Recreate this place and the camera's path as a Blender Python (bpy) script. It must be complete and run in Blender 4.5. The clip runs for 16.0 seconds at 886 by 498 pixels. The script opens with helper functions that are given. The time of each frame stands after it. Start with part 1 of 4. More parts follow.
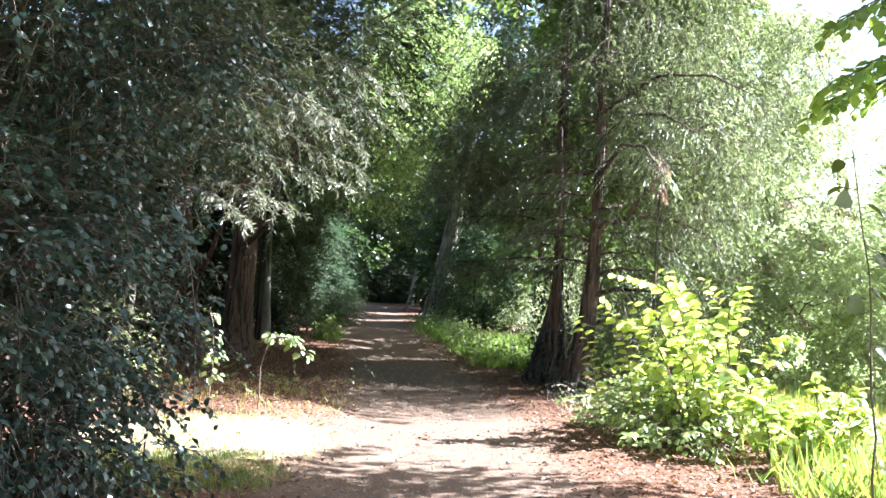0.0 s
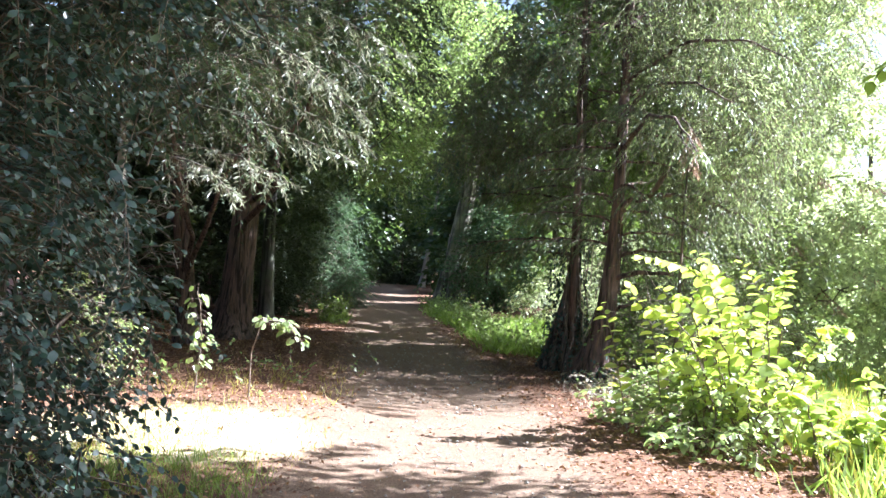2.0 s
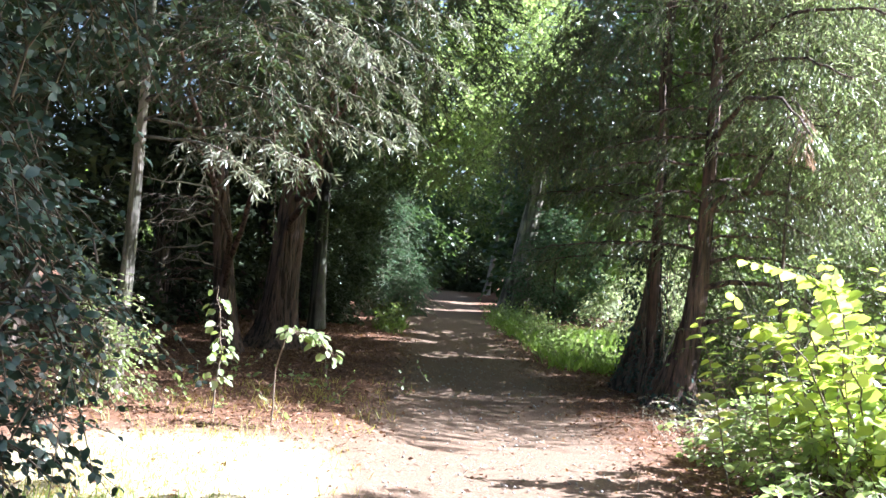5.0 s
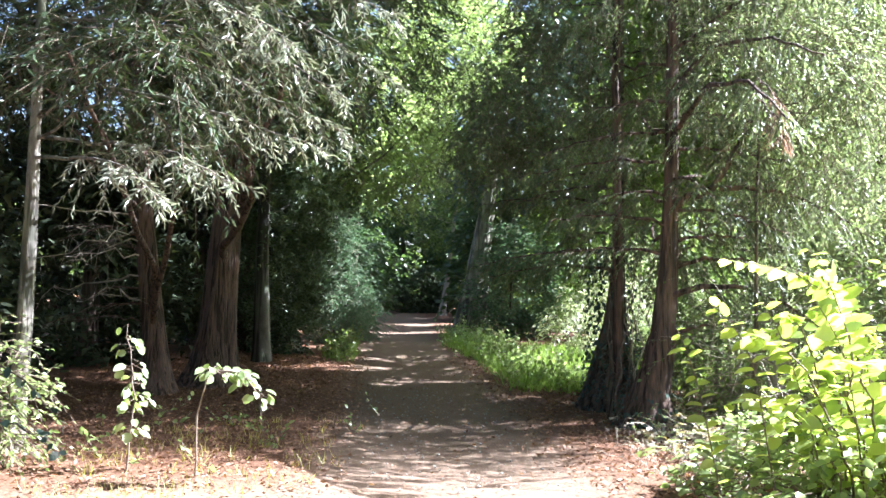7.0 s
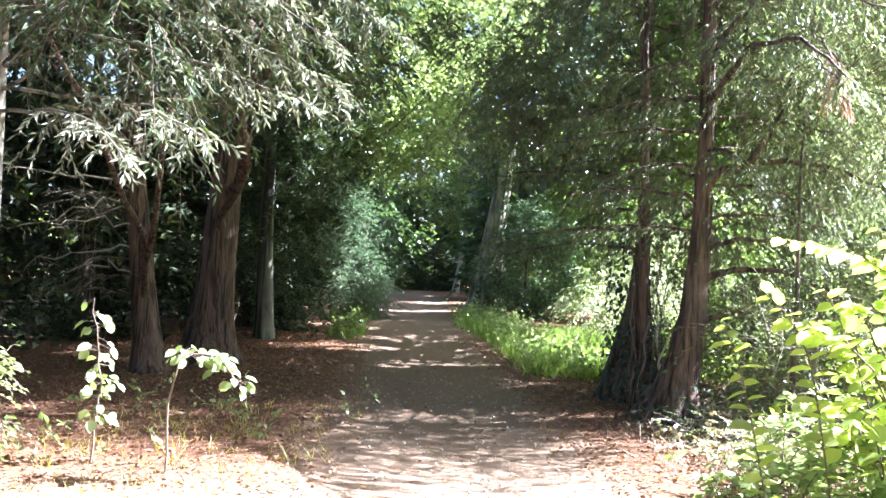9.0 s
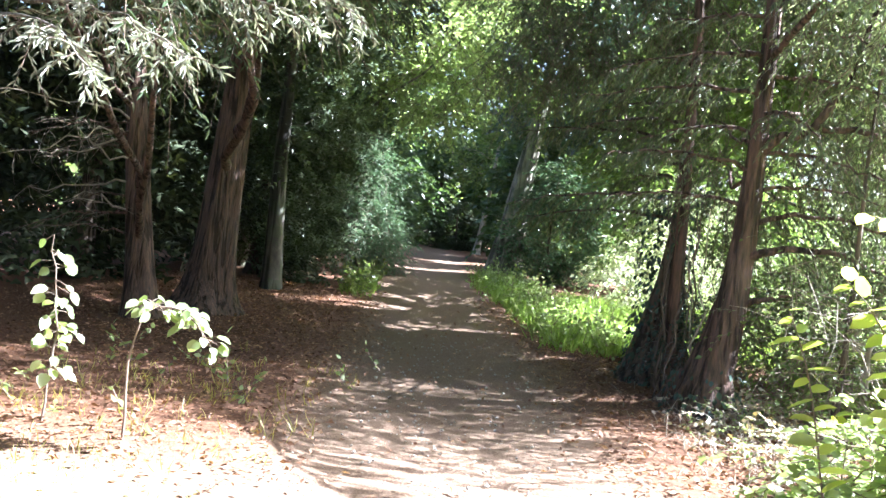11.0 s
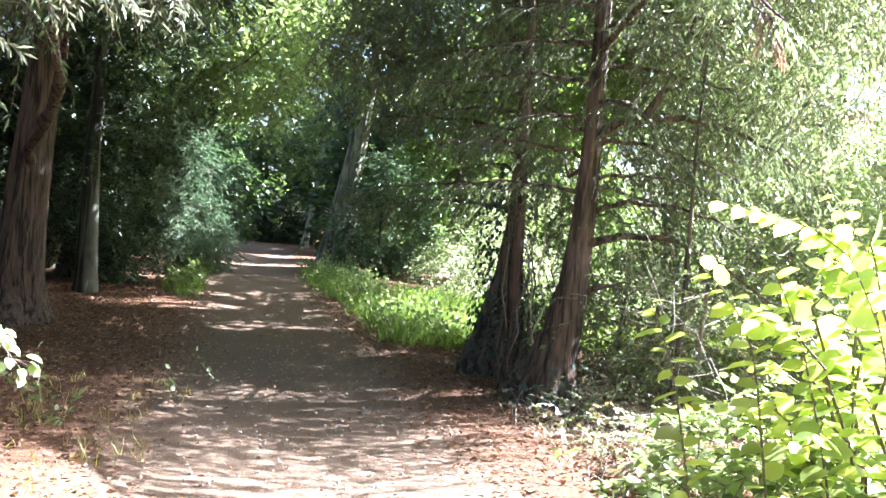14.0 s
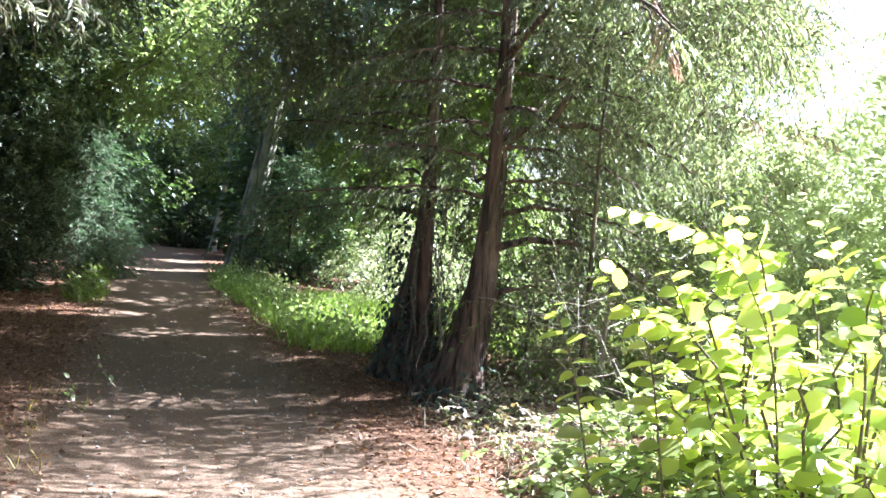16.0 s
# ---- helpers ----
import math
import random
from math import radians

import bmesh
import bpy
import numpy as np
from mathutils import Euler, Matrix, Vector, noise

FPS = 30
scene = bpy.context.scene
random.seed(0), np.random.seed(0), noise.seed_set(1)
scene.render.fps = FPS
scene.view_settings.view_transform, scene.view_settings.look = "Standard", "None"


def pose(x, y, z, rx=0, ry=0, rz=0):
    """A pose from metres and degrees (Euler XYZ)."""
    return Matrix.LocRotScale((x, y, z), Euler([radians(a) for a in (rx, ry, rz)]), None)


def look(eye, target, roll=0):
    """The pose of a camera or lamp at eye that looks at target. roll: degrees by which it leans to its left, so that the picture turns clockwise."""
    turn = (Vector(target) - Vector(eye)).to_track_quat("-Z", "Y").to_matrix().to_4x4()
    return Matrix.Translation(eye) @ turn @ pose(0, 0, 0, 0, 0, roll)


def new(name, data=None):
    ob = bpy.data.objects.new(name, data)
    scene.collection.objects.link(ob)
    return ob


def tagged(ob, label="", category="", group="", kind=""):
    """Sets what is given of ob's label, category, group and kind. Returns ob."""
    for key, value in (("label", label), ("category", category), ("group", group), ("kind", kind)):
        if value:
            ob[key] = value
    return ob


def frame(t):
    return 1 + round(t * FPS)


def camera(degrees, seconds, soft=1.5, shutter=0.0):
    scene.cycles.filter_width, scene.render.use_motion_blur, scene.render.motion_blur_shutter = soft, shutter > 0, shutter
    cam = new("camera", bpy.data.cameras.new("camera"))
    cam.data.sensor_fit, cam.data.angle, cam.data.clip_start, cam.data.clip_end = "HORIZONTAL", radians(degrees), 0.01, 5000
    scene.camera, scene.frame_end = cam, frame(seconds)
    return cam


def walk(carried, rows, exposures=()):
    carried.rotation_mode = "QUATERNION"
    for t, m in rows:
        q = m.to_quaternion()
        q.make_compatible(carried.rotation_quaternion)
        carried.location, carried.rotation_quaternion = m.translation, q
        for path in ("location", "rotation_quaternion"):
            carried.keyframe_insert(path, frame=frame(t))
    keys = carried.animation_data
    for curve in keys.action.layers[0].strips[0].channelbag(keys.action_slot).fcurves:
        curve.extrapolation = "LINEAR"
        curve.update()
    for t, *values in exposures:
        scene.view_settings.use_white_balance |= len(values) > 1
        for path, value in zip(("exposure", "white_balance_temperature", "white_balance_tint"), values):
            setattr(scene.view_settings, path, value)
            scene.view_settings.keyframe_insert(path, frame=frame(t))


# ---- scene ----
cam = camera(52.1, 16.0)
METRES, EYE, TILT, LEAN, TURN = 5.9, 1.5, 0.0, 0.0, 0.0
ROWS = [
    (0.0, 0.0, 0.0, 0.0, -0.13, 2.64, -2.9),
    (0.5, 0.0013, 0.0363, -0.0012, -1.02, 2.67, -4.14),
    (1.0, -0.0104, 0.083, -0.0006, -1.71, 2.71, -3.43),
    (1.5, -0.0073, 0.1177, -0.003, -0.36, 2.04, -3.18),
    (2.0, 0.0091, 0.1614, -0.0, 0.69, 1.44, -3.43),
    (2.5, 0.009, 0.1953, -0.0004, 1.45, 0.68, -5.82),
    (3.0, -0.0032, 0.245, -0.001, 0.88, 0.5, -3.46),
    (3.5, -0.0041, 0.2805, -0.0033, 1.22, 0.48, -3.88),
    (4.0, 0.008, 0.3281, -0.0012, 4.08, 0.77, -5.35),
    (6.5, 0.0229, 0.5512, -0.0045, 3.41, 2.55, -2.17),
    (7.0, 0.0239, 0.5958, -0.0043, 2.17, 3.09, -1.05),
    (7.5, 0.0416, 0.6426, -0.0018, 3.0, 3.61, -3.66),
    (8.0, 0.0477, 0.6754, -0.0012, 3.89, 3.08, -3.51),
    (8.5, 0.0358, 0.7191, -0.0031, 3.61, 1.92, -2.14),
    (9.0, 0.0293, 0.7472, -0.0033, 3.12, 1.66, -2.22),
    (9.5, 0.0391, 0.7881, -0.0039, 3.3, 1.03, -3.39),
    (12.0, 0.0238, 0.9495, -0.002, 4.27, -1.53, -6.85),
    (12.5, 0.0192, 0.9576, -0.0012, 1.53, -0.62, -5.46),
    (13.0, 0.0154, 0.9643, -0.0011, -0.62, -0.23, -5.02),
    (13.5, 0.0135, 0.9658, -0.0007, -3.6, -0.19, -5.15),
    (14.0, 0.0124, 0.9643, -0.0002, -6.41, -0.63, -4.42),
    (14.5, 0.0126, 0.9646, -0.0012, -8.82, -0.66, -4.34),
    (15.0, 0.0131, 0.9625, -0.0009, -10.12, -0.28, -4.33),
    (15.5, 0.0141, 0.96, -0.0007, -10.25, -0.23, -3.88),
    (16.0, 0.0154, 0.9563, 0.0012, -12.01, 0.03, -4.24),
]
walk(cam, [(t, pose(0, 0, EYE, TILT, LEAN, TURN) @ pose(METRES * x, METRES * y, METRES * z, 90 + pitch, roll, yaw)) for t, x, y, z, yaw, pitch, roll in ROWS],
     exposures=[(t, stops, 5600, 13) for t, stops in ((0.0, 2.95), (4.2, 2.8), (6.5, 3.0), (9.0, 3.6), (12.0, 3.55), (14.5, 3.48), (16.0, 3.12))])

# ---- light: a clear sky and the sun from the open field ----
SUN_EL, SUN_AZ = 42.0, 77.5          # degrees above the horizon, degrees from +y towards +x
SUN_DIR = Vector((math.sin(radians(SUN_AZ)) * math.cos(radians(SUN_EL)), math.cos(radians(SUN_AZ)) * math.cos(radians(SUN_EL)), math.sin(radians(SUN_EL))))
world = bpy.data.worlds.new("clear_sky")
scene.world = world
world.use_nodes = True
wn = world.node_tree.nodes
sky = wn.new("ShaderNodeTexSky")
sky.sky_type, sky.sun_disc = "NISHITA", False
sky.sun_elevation, sky.sun_rotation = radians(SUN_EL), radians(SUN_AZ)
sky.dust_density = 4.0
wn["Background"].inputs["Strength"].default_value = 0.05
world.node_tree.links.new(sky.outputs[0], wn["Background"].inputs["Color"])
sun_data = bpy.data.lights.new("sun", "SUN")
sun_data.energy, sun_data.angle, sun_data.color = 5.0, radians(0.53), (1.0, 0.985, 0.95)
sun_ob = new("sun", sun_data)
sun_ob.matrix_world = look(SUN_DIR * 60, (0, 0, 0))

# ---- materials ----


def material(name):
    m = bpy.data.materials.new(name)
    m.use_nodes = True
    nt = m.node_tree
    return m, nt, nt.nodes["Principled BSDF"], nt.nodes["Material Output"]


def ramp_of(nt, stops, fac):
    r = nt.nodes.new("ShaderNodeValToRGB")
    els = r.color_ramp.elements
    while len(els) < len(stops):
        els.new(0.5)
    for e, (p, c) in zip(els, stops):
        e.position, e.color = p, (*c, 1)
    nt.links.new(fac, r.inputs[0])
    return r.outputs[0]


def noise_of(nt, scale, detail=4, vector=None, rough=0.6):
    n = nt.nodes.new("ShaderNodeTexNoise")
    n.inputs["Scale"].default_value, n.inputs["Detail"].default_value, n.inputs["Roughness"].default_value = scale, detail, rough
    if vector is not None:
        nt.links.new(vector, n.inputs["Vector"])
    return n.outputs[0]


def mixed(nt, a, b, fac, mode="MIX"):
    m = nt.nodes.new("ShaderNodeMix")
    m.data_type, m.blend_type = "RGBA", mode
    for sock, v in ((m.inputs[0], fac), (m.inputs[6], a), (m.inputs[7], b)):
        if isinstance(v, (int, float)):
            sock.default_value = v
        elif isinstance(v, tuple):
            sock.default_value = (*v, 1)
        else:
            nt.links.new(v, sock)
    return m.outputs[2]


def math_of(nt, op, a, b):
    m = nt.nodes.new("ShaderNodeMath")
    m.operation = op
    m.use_clamp = True
    for sock, v in ((m.inputs[0], a), (m.inputs[1], b)):
        if isinstance(v, (int, float)):
            sock.default_value = v
        else:
            nt.links.new(v, sock)
    return m.outputs[0]


def coords(nt, sx=1, sy=1, sz=1):
    tc, mp = nt.nodes.new("ShaderNodeTexCoord"), nt.nodes.new("ShaderNodeMapping")
    mp.inputs["Scale"].default_value = (sx, sy, sz)
    nt.links.new(tc.outputs["Object"], mp.inputs["Vector"])
    return mp.outputs[0]


def bump_to(nt, bsdf, height, strength, distance):
    b = nt.nodes.new("ShaderNodeBump")
    b.inputs["Strength"].default_value, b.inputs["Distance"].default_value = strength, distance
    nt.links.new(height, b.inputs["Height"])
    nt.links.new(b.outputs[0], bsdf.inputs["Normal"])


def leaf_material(name, dark, mid, light, through_light=0.4, rough=0.4, whole=False, spec=0.5, glow=(1.35, 1.25, 0.45)):
    """Leaves: each one its own shade, a little gloss, and light that passes through the blade."""
    m, nt, bsdf, out = material(name)
    if whole:
        rnd = nt.nodes.new("ShaderNodeObjectInfo").outputs["Random"]
    else:
        rnd = nt.nodes.new("ShaderNodeNewGeometry").outputs["Random Per Island"]
    col = ramp_of(nt, [(0.0, dark), (0.55, mid), (1.0, light)], rnd)
    patch = noise_of(nt, 0.9, 2, coords(nt))
    col = mixed(nt, col, mixed(nt, col, tuple(0.5 * a + 0.5 * b for a, b in zip(light, mid)), 0.5), patch)
    nt.links.new(col, bsdf.inputs["Base Color"])
    bsdf.inputs["Roughness"].default_value = rough
    bsdf.inputs["Specular IOR Level"].default_value = spec
    tr = nt.nodes.new("ShaderNodeBsdfTranslucent")
    warm = mixed(nt, col, glow, 1.0, "MULTIPLY")
    nt.links.new(warm, tr.inputs["Color"])
    mx = nt.nodes.new("ShaderNodeMixShader")
    mx.inputs[0].default_value = through_light
    nt.links.new(bsdf.outputs[0], mx.inputs[1])
    nt.links.new(tr.outputs[0], mx.inputs[2])
    nt.links.new(mx.outputs[0], out.inputs["Surface"])
    return m


def bark_material(name, dark, light, moss=None, stretch=0.12, scale=26, relief=0.03, furrow=0):
    m, nt, bsdf, out = material(name)
    v = coords(nt, 1, 1, stretch)
    n1 = noise_of(nt, scale, 5, v, 0.65)
    n2 = noise_of(nt, 2.2, 3, coords(nt))
    col = ramp_of(nt, [(0.3, dark), (0.52, tuple(0.5 * (a + b) for a, b in zip(dark, light))), (0.75, light)], n1)
    if moss:
        col = mixed(nt, col, moss, math_of(nt, "MULTIPLY", math_of(nt, "GREATER_THAN", n2, 0.52), 0.55))
    col = mixed(nt, col, (0.55, 0.55, 0.55), math_of(nt, "MULTIPLY", n2, 0.12))
    nt.links.new(col, bsdf.inputs["Base Color"])
    if furrow:
        deep = noise_of(nt, furrow, 3, coords(nt, 1, 1, 0.09), 0.55)
        groove = ramp_of(nt, [(0.4, (0.2, 0.2, 0.2)), (0.5, (1, 1, 1))], deep)
        nt.links.new(mixed(nt, col, groove, 0.85, "MULTIPLY"), bsdf.inputs["Base Color"])
        n1 = mixed(nt, n1, groove, 0.6)
    bsdf.inputs["Roughness"].default_value = 0.9
    bump_to(nt, bsdf, n1, 1.0 if furrow else 0.9, relief)
    return m


def ground_material():
    m, nt, bsdf, out = material("path_and_woodland_soil")
    at = nt.nodes.new("ShaderNodeVertexColor")
    at.layer_name = "cover"
    sep = nt.nodes.new("ShaderNodeSeparateColor")
    nt.links.new(at.outputs[0], sep.inputs[0])
    v = coords(nt)
    fine, mid, big = noise_of(nt, 60, 4, v), noise_of(nt, 7, 5, v), noise_of(nt, 0.8, 3, v)
    path = ramp_of(nt, [(0.3, (0.065, 0.042, 0.03)), (0.5, (0.142, 0.092, 0.064)), (0.72, (0.31, 0.23, 0.168))], fine)
    path = mixed(nt, path, (0.16, 0.098, 0.066), math_of(nt, "MULTIPLY", ramp_of(nt, [(0.42, (0, 0, 0)), (0.7, (1, 1, 1))], mid), 0.55))
    litter = ramp_of(nt, [(0.3, (0.04, 0.017, 0.01)), (0.5, (0.12, 0.049, 0.026)), (0.72, (0.28, 0.145, 0.08))], noise_of(nt, 34, 6, v, 0.75))
    litter = mixed(nt, litter, (0.1, 0.055, 0.035), math_of(nt, "MULTIPLY", mid, 0.5))
    green = ramp_of(nt, [(0.3, (0.09, 0.13, 0.03)), (0.7, (0.24, 0.31, 0.085))], mid)
    edge = math_of(nt, "ADD", sep.outputs[0], math_of(nt, "MULTIPLY", math_of(nt, "SUBTRACT", mid, 0.3), 0.9))
    edge = ramp_of(nt, [(0.38, (0, 0, 0)), (0.85, (1, 1, 1))], edge)
    col = mixed(nt, litter, path, edge)
    gr = ramp_of(nt, [(0.4, (0, 0, 0)), (0.65, (1, 1, 1))], math_of(nt, "MULTIPLY", sep.outputs[1], math_of(nt, "ADD", mid, 0.45)))
    col = mixed(nt, col, green, gr)
    # dry grass tint that also carries the brightness of the sun patch
    dry = ramp_of(nt, [(0.3, (0.3, 0.25, 0.15)), (0.7, (0.52, 0.46, 0.32))], fine)
    col = mixed(nt, col, dry, ramp_of(nt, [(0.3, (0, 0, 0)), (0.6, (1, 1, 1))], math_of(nt, "MULTIPLY", sep.outputs[2], math_of(nt, "ADD", mid, 0.4))))
    col = mixed(nt, col, (0.5, 0.42, 0.32), math_of(nt, "MULTIPLY", big, 0.08))
    nt.links.new(col, bsdf.inputs["Base Color"])
    bsdf.inputs["Roughness"].default_value = 0.95
    bsdf.inputs["Specular IOR Level"].default_value = 0.2
    bump_to(nt, bsdf, mixed(nt, fine, mid, 0.5), 0.7, 0.03)
    return m


GROUND = ground_material()
BARK_RED = bark_material("red_fibrous_bark", (0.026, 0.015, 0.011), (0.22, 0.112, 0.075), relief=0.05, furrow=15)
BARK_GREY = bark_material("grey_bark", (0.075, 0.06, 0.046), (0.33, 0.29, 0.235), moss=(0.09, 0.1, 0.045), stretch=0.35, scale=16, furrow=9)
BARK_BEECH = bark_material("pale_beech_bark", (0.07, 0.062, 0.045), (0.36, 0.33, 0.26), moss=(0.07, 0.09, 0.035), stretch=0.25, scale=9, furrow=4)
# grey-brown bark whose coarse mottling stands in for sun flecks
BARK_SUN_FLECKED = bark_material("grey_brown_bark_with_painted_sun_flecks", (0.028, 0.023, 0.019), (0.15, 0.13, 0.105), moss=(0.06, 0.08, 0.035), stretch=0.4, scale=7, furrow=5)
BARK_DARK = bark_material("dark_brown_bark", (0.03, 0.022, 0.017), (0.2, 0.13, 0.09), relief=0.05, furrow=13)
BARK_PALE = bark_material("pale_smooth_bark", (0.13, 0.115, 0.09), (0.38, 0.345, 0.29), stretch=0.5, scale=12, relief=0.012)
TWIG_DRY = bark_material("dry_pale_twigs", (0.16, 0.12, 0.09), (0.46, 0.4, 0.32), relief=0.004)
TWIG = bark_material("twig_bark", (0.06, 0.04, 0.028), (0.24, 0.17, 0.12), relief=0.005)
LEAF_YEW = leaf_material("yew_needles", (0.03, 0.05, 0.026), (0.065, 0.098, 0.05), (0.12, 0.16, 0.085), 0.2, 0.42)
# paler than the foliage itself: sun glare is put into the base colour
LEAF_PALED_FOR_SUN = leaf_material("leaves_paled_for_sun_glare", (0.24, 0.28, 0.16), (0.38, 0.42, 0.26), (0.5, 0.53, 0.38), 0.6, 0.34, glow=(1.2, 1.25, 0.9))
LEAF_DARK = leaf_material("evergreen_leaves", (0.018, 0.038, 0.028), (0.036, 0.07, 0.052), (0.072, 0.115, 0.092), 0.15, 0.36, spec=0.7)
LEAF_BROAD = leaf_material("broad_leaves", (0.065, 0.1, 0.03), (0.12, 0.17, 0.055), (0.21, 0.265, 0.11), 0.5, 0.36, glow=(1.25, 1.3, 0.75))
LEAF_FIR = leaf_material("silvery_fir_needles", (0.082, 0.092, 0.064), (0.195, 0.205, 0.145), (0.5, 0.505, 0.41), 0.34, 0.3, spec=0.9, glow=(1.1, 1.15, 0.9))
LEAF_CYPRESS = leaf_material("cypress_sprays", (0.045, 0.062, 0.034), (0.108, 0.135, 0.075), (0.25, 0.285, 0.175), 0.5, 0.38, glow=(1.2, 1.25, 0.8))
# lighter copy of the cypress sprays, sunlight put into the colour
LEAF_CYPRESS_LIGHTENED = leaf_material("cypress_sprays_lightened_for_sun", (0.065, 0.09, 0.042), (0.165, 0.205, 0.1), (0.39, 0.44, 0.25), 0.5, 0.34, glow=(1.2, 1.25, 0.85))
LEAF_LIME = leaf_material("pale_lime_leaves", (0.13, 0.185, 0.06), (0.26, 0.32, 0.125), (0.42, 0.48, 0.25), 0.56, 0.32, spec=0.8, glow=(1.1, 1.2, 0.8))
# dull, darker needles put the wood's deep shade into the colour
LEAF_SHADE = leaf_material("needles_darkened_for_wood_shade", (0.03, 0.042, 0.026), (0.055, 0.072, 0.042), (0.09, 0.11, 0.065), 0.15, 0.7, spec=0.2)
# darker green stands in for the shade on the far trees
LEAF_FAR_DARKENED = leaf_material("leaves_darkened_for_far_shade", (0.035, 0.065, 0.027), (0.065, 0.108, 0.045), (0.12, 0.17, 0.075), 0.4, 0.42, glow=(1.2, 1.3, 0.7))
LEAF_TEAL = leaf_material("blue_green_leaves", (0.04, 0.078, 0.042), (0.085, 0.14, 0.075), (0.19, 0.26, 0.165), 0.38, 0.45, spec=0.3, glow=(1.1, 1.25, 0.9))
LEAF_HAZEL = leaf_material("hazel_leaves", (0.13, 0.21, 0.05), (0.36, 0.43, 0.12), (0.62, 0.66, 0.34), 0.62, 0.3, whole=True, spec=1.0, glow=(1.28, 1.3, 0.55))
LEAF_HAZEL_IN = leaf_material("hazel_inner_leaves", (0.12, 0.2, 0.05), (0.34, 0.42, 0.12), (0.6, 0.64, 0.32), 0.62, 0.3, spec=1.0, glow=(1.28, 1.3, 0.55))
LEAF_SAPLING = leaf_material("sapling_leaves", (0.14, 0.2, 0.08), (0.24, 0.3, 0.14), (0.4, 0.45, 0.28), 0.42, 0.24, whole=True, spec=0.9, glow=(1.2, 1.25, 0.6))
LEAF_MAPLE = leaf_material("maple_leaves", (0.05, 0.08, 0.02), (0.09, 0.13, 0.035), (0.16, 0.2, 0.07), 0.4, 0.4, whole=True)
# backlight on the overhanging boughs is put into this lighter green
LEAF_MAPLE_LIGHTENED = leaf_material("maple_leaves_lightened_for_sun", (0.13, 0.2, 0.045), (0.24, 0.32, 0.08), (0.36, 0.43, 0.15), 0.6, 0.36, glow=(1.2, 1.3, 0.6))
LEAF_BROWN = leaf_material("withered_needles", (0.2, 0.12, 0.08), (0.34, 0.22, 0.16), (0.5, 0.38, 0.3), 0.3, 0.6, glow=(1.1, 1.0, 0.85))
LEAF_LITTER = leaf_material("fallen_leaves", (0.05, 0.021, 0.013), (0.17, 0.072, 0.04), (0.44, 0.27, 0.17), 0.15, 0.6)
LEAF_DEAD = leaf_material("dead_pale_leaves", (0.17, 0.12, 0.08), (0.36, 0.3, 0.23), (0.62, 0.57, 0.5), 0.25, 0.5)
GRASS = leaf_material("green_grass", (0.11, 0.17, 0.045), (0.2, 0.28, 0.08), (0.31, 0.38, 0.16), 0.58, 0.4, glow=(1.2, 1.3, 0.6))
GRASS_DRY = leaf_material("dry_grass", (0.2, 0.2, 0.07), (0.36, 0.35, 0.14), (0.55, 0.5, 0.25), 0.55, 0.5)

# ---- geometry helpers ----
rng = np.random.default_rng(11)


def unit(a):
    return a / np.maximum(np.linalg.norm(a, axis=-1, keepdims=True), 1e-9)


def ground_height(x, y):
    x, y = np.asarray(x, float), np.asarray(y, float)
    z = 0.017 * 3 * np.log1p(np.exp(np.clip((y - 16) / 3, -30, 30)))
    z = np.minimum(z, 0.8)
    z = z - 0.5 / (1 + np.exp(np.clip(-(x - 7) / 1.2, -40, 40)))
    z = z + 0.015 * np.sin(1.7 * x + 0.6 * y) * np.sin(0.9 * y - 0.5 * x)
    return z


def raw_mesh(name, verts, faces, smooth=True):
    verts, faces = np.asarray(verts, np.float32), np.asarray(faces, np.int32)
    me = bpy.data.meshes.new(name)
    n, k = faces.shape
    me.vertices.add(len(verts))
    me.vertices.foreach_set("co", verts.ravel())
    me.loops.add(n * k)
    me.loops.foreach_set("vertex_index", faces.ravel())
    me.polygons.add(n)
    me.polygons.foreach_set("loop_start", np.arange(0, n * k, k, dtype=np.int32))
    me.polygons.foreach_set("loop_total", np.full(n, k, np.int32))
    me.update(calc_edges=True)
    me.polygons.foreach_set("use_smooth", np.full(n, smooth))
    return me


def mesh_part(name, geo, mat, parent=None, label="", smooth=True):
    """One mesh object; under a thing its points are told from the thing's base."""
    verts, faces = geo
    verts = np.asarray(verts, float)
    if parent is not None:
        base = np.array(parent.location)
        if parent.parent is not None:
            base = base + np.array(parent.parent.location)
        verts = verts - base
    ob = new(name, raw_mesh(name, verts, faces, smooth))
    ob.data.materials.append(mat)
    ob.parent = parent
    return tagged(ob, label)


def thing(name, at, label, category, group="", kind=""):
    ob = new(name)
    ob.location = at
    ob.empty_display_size = 0.2
    return tagged(ob, label, category, group, kind)


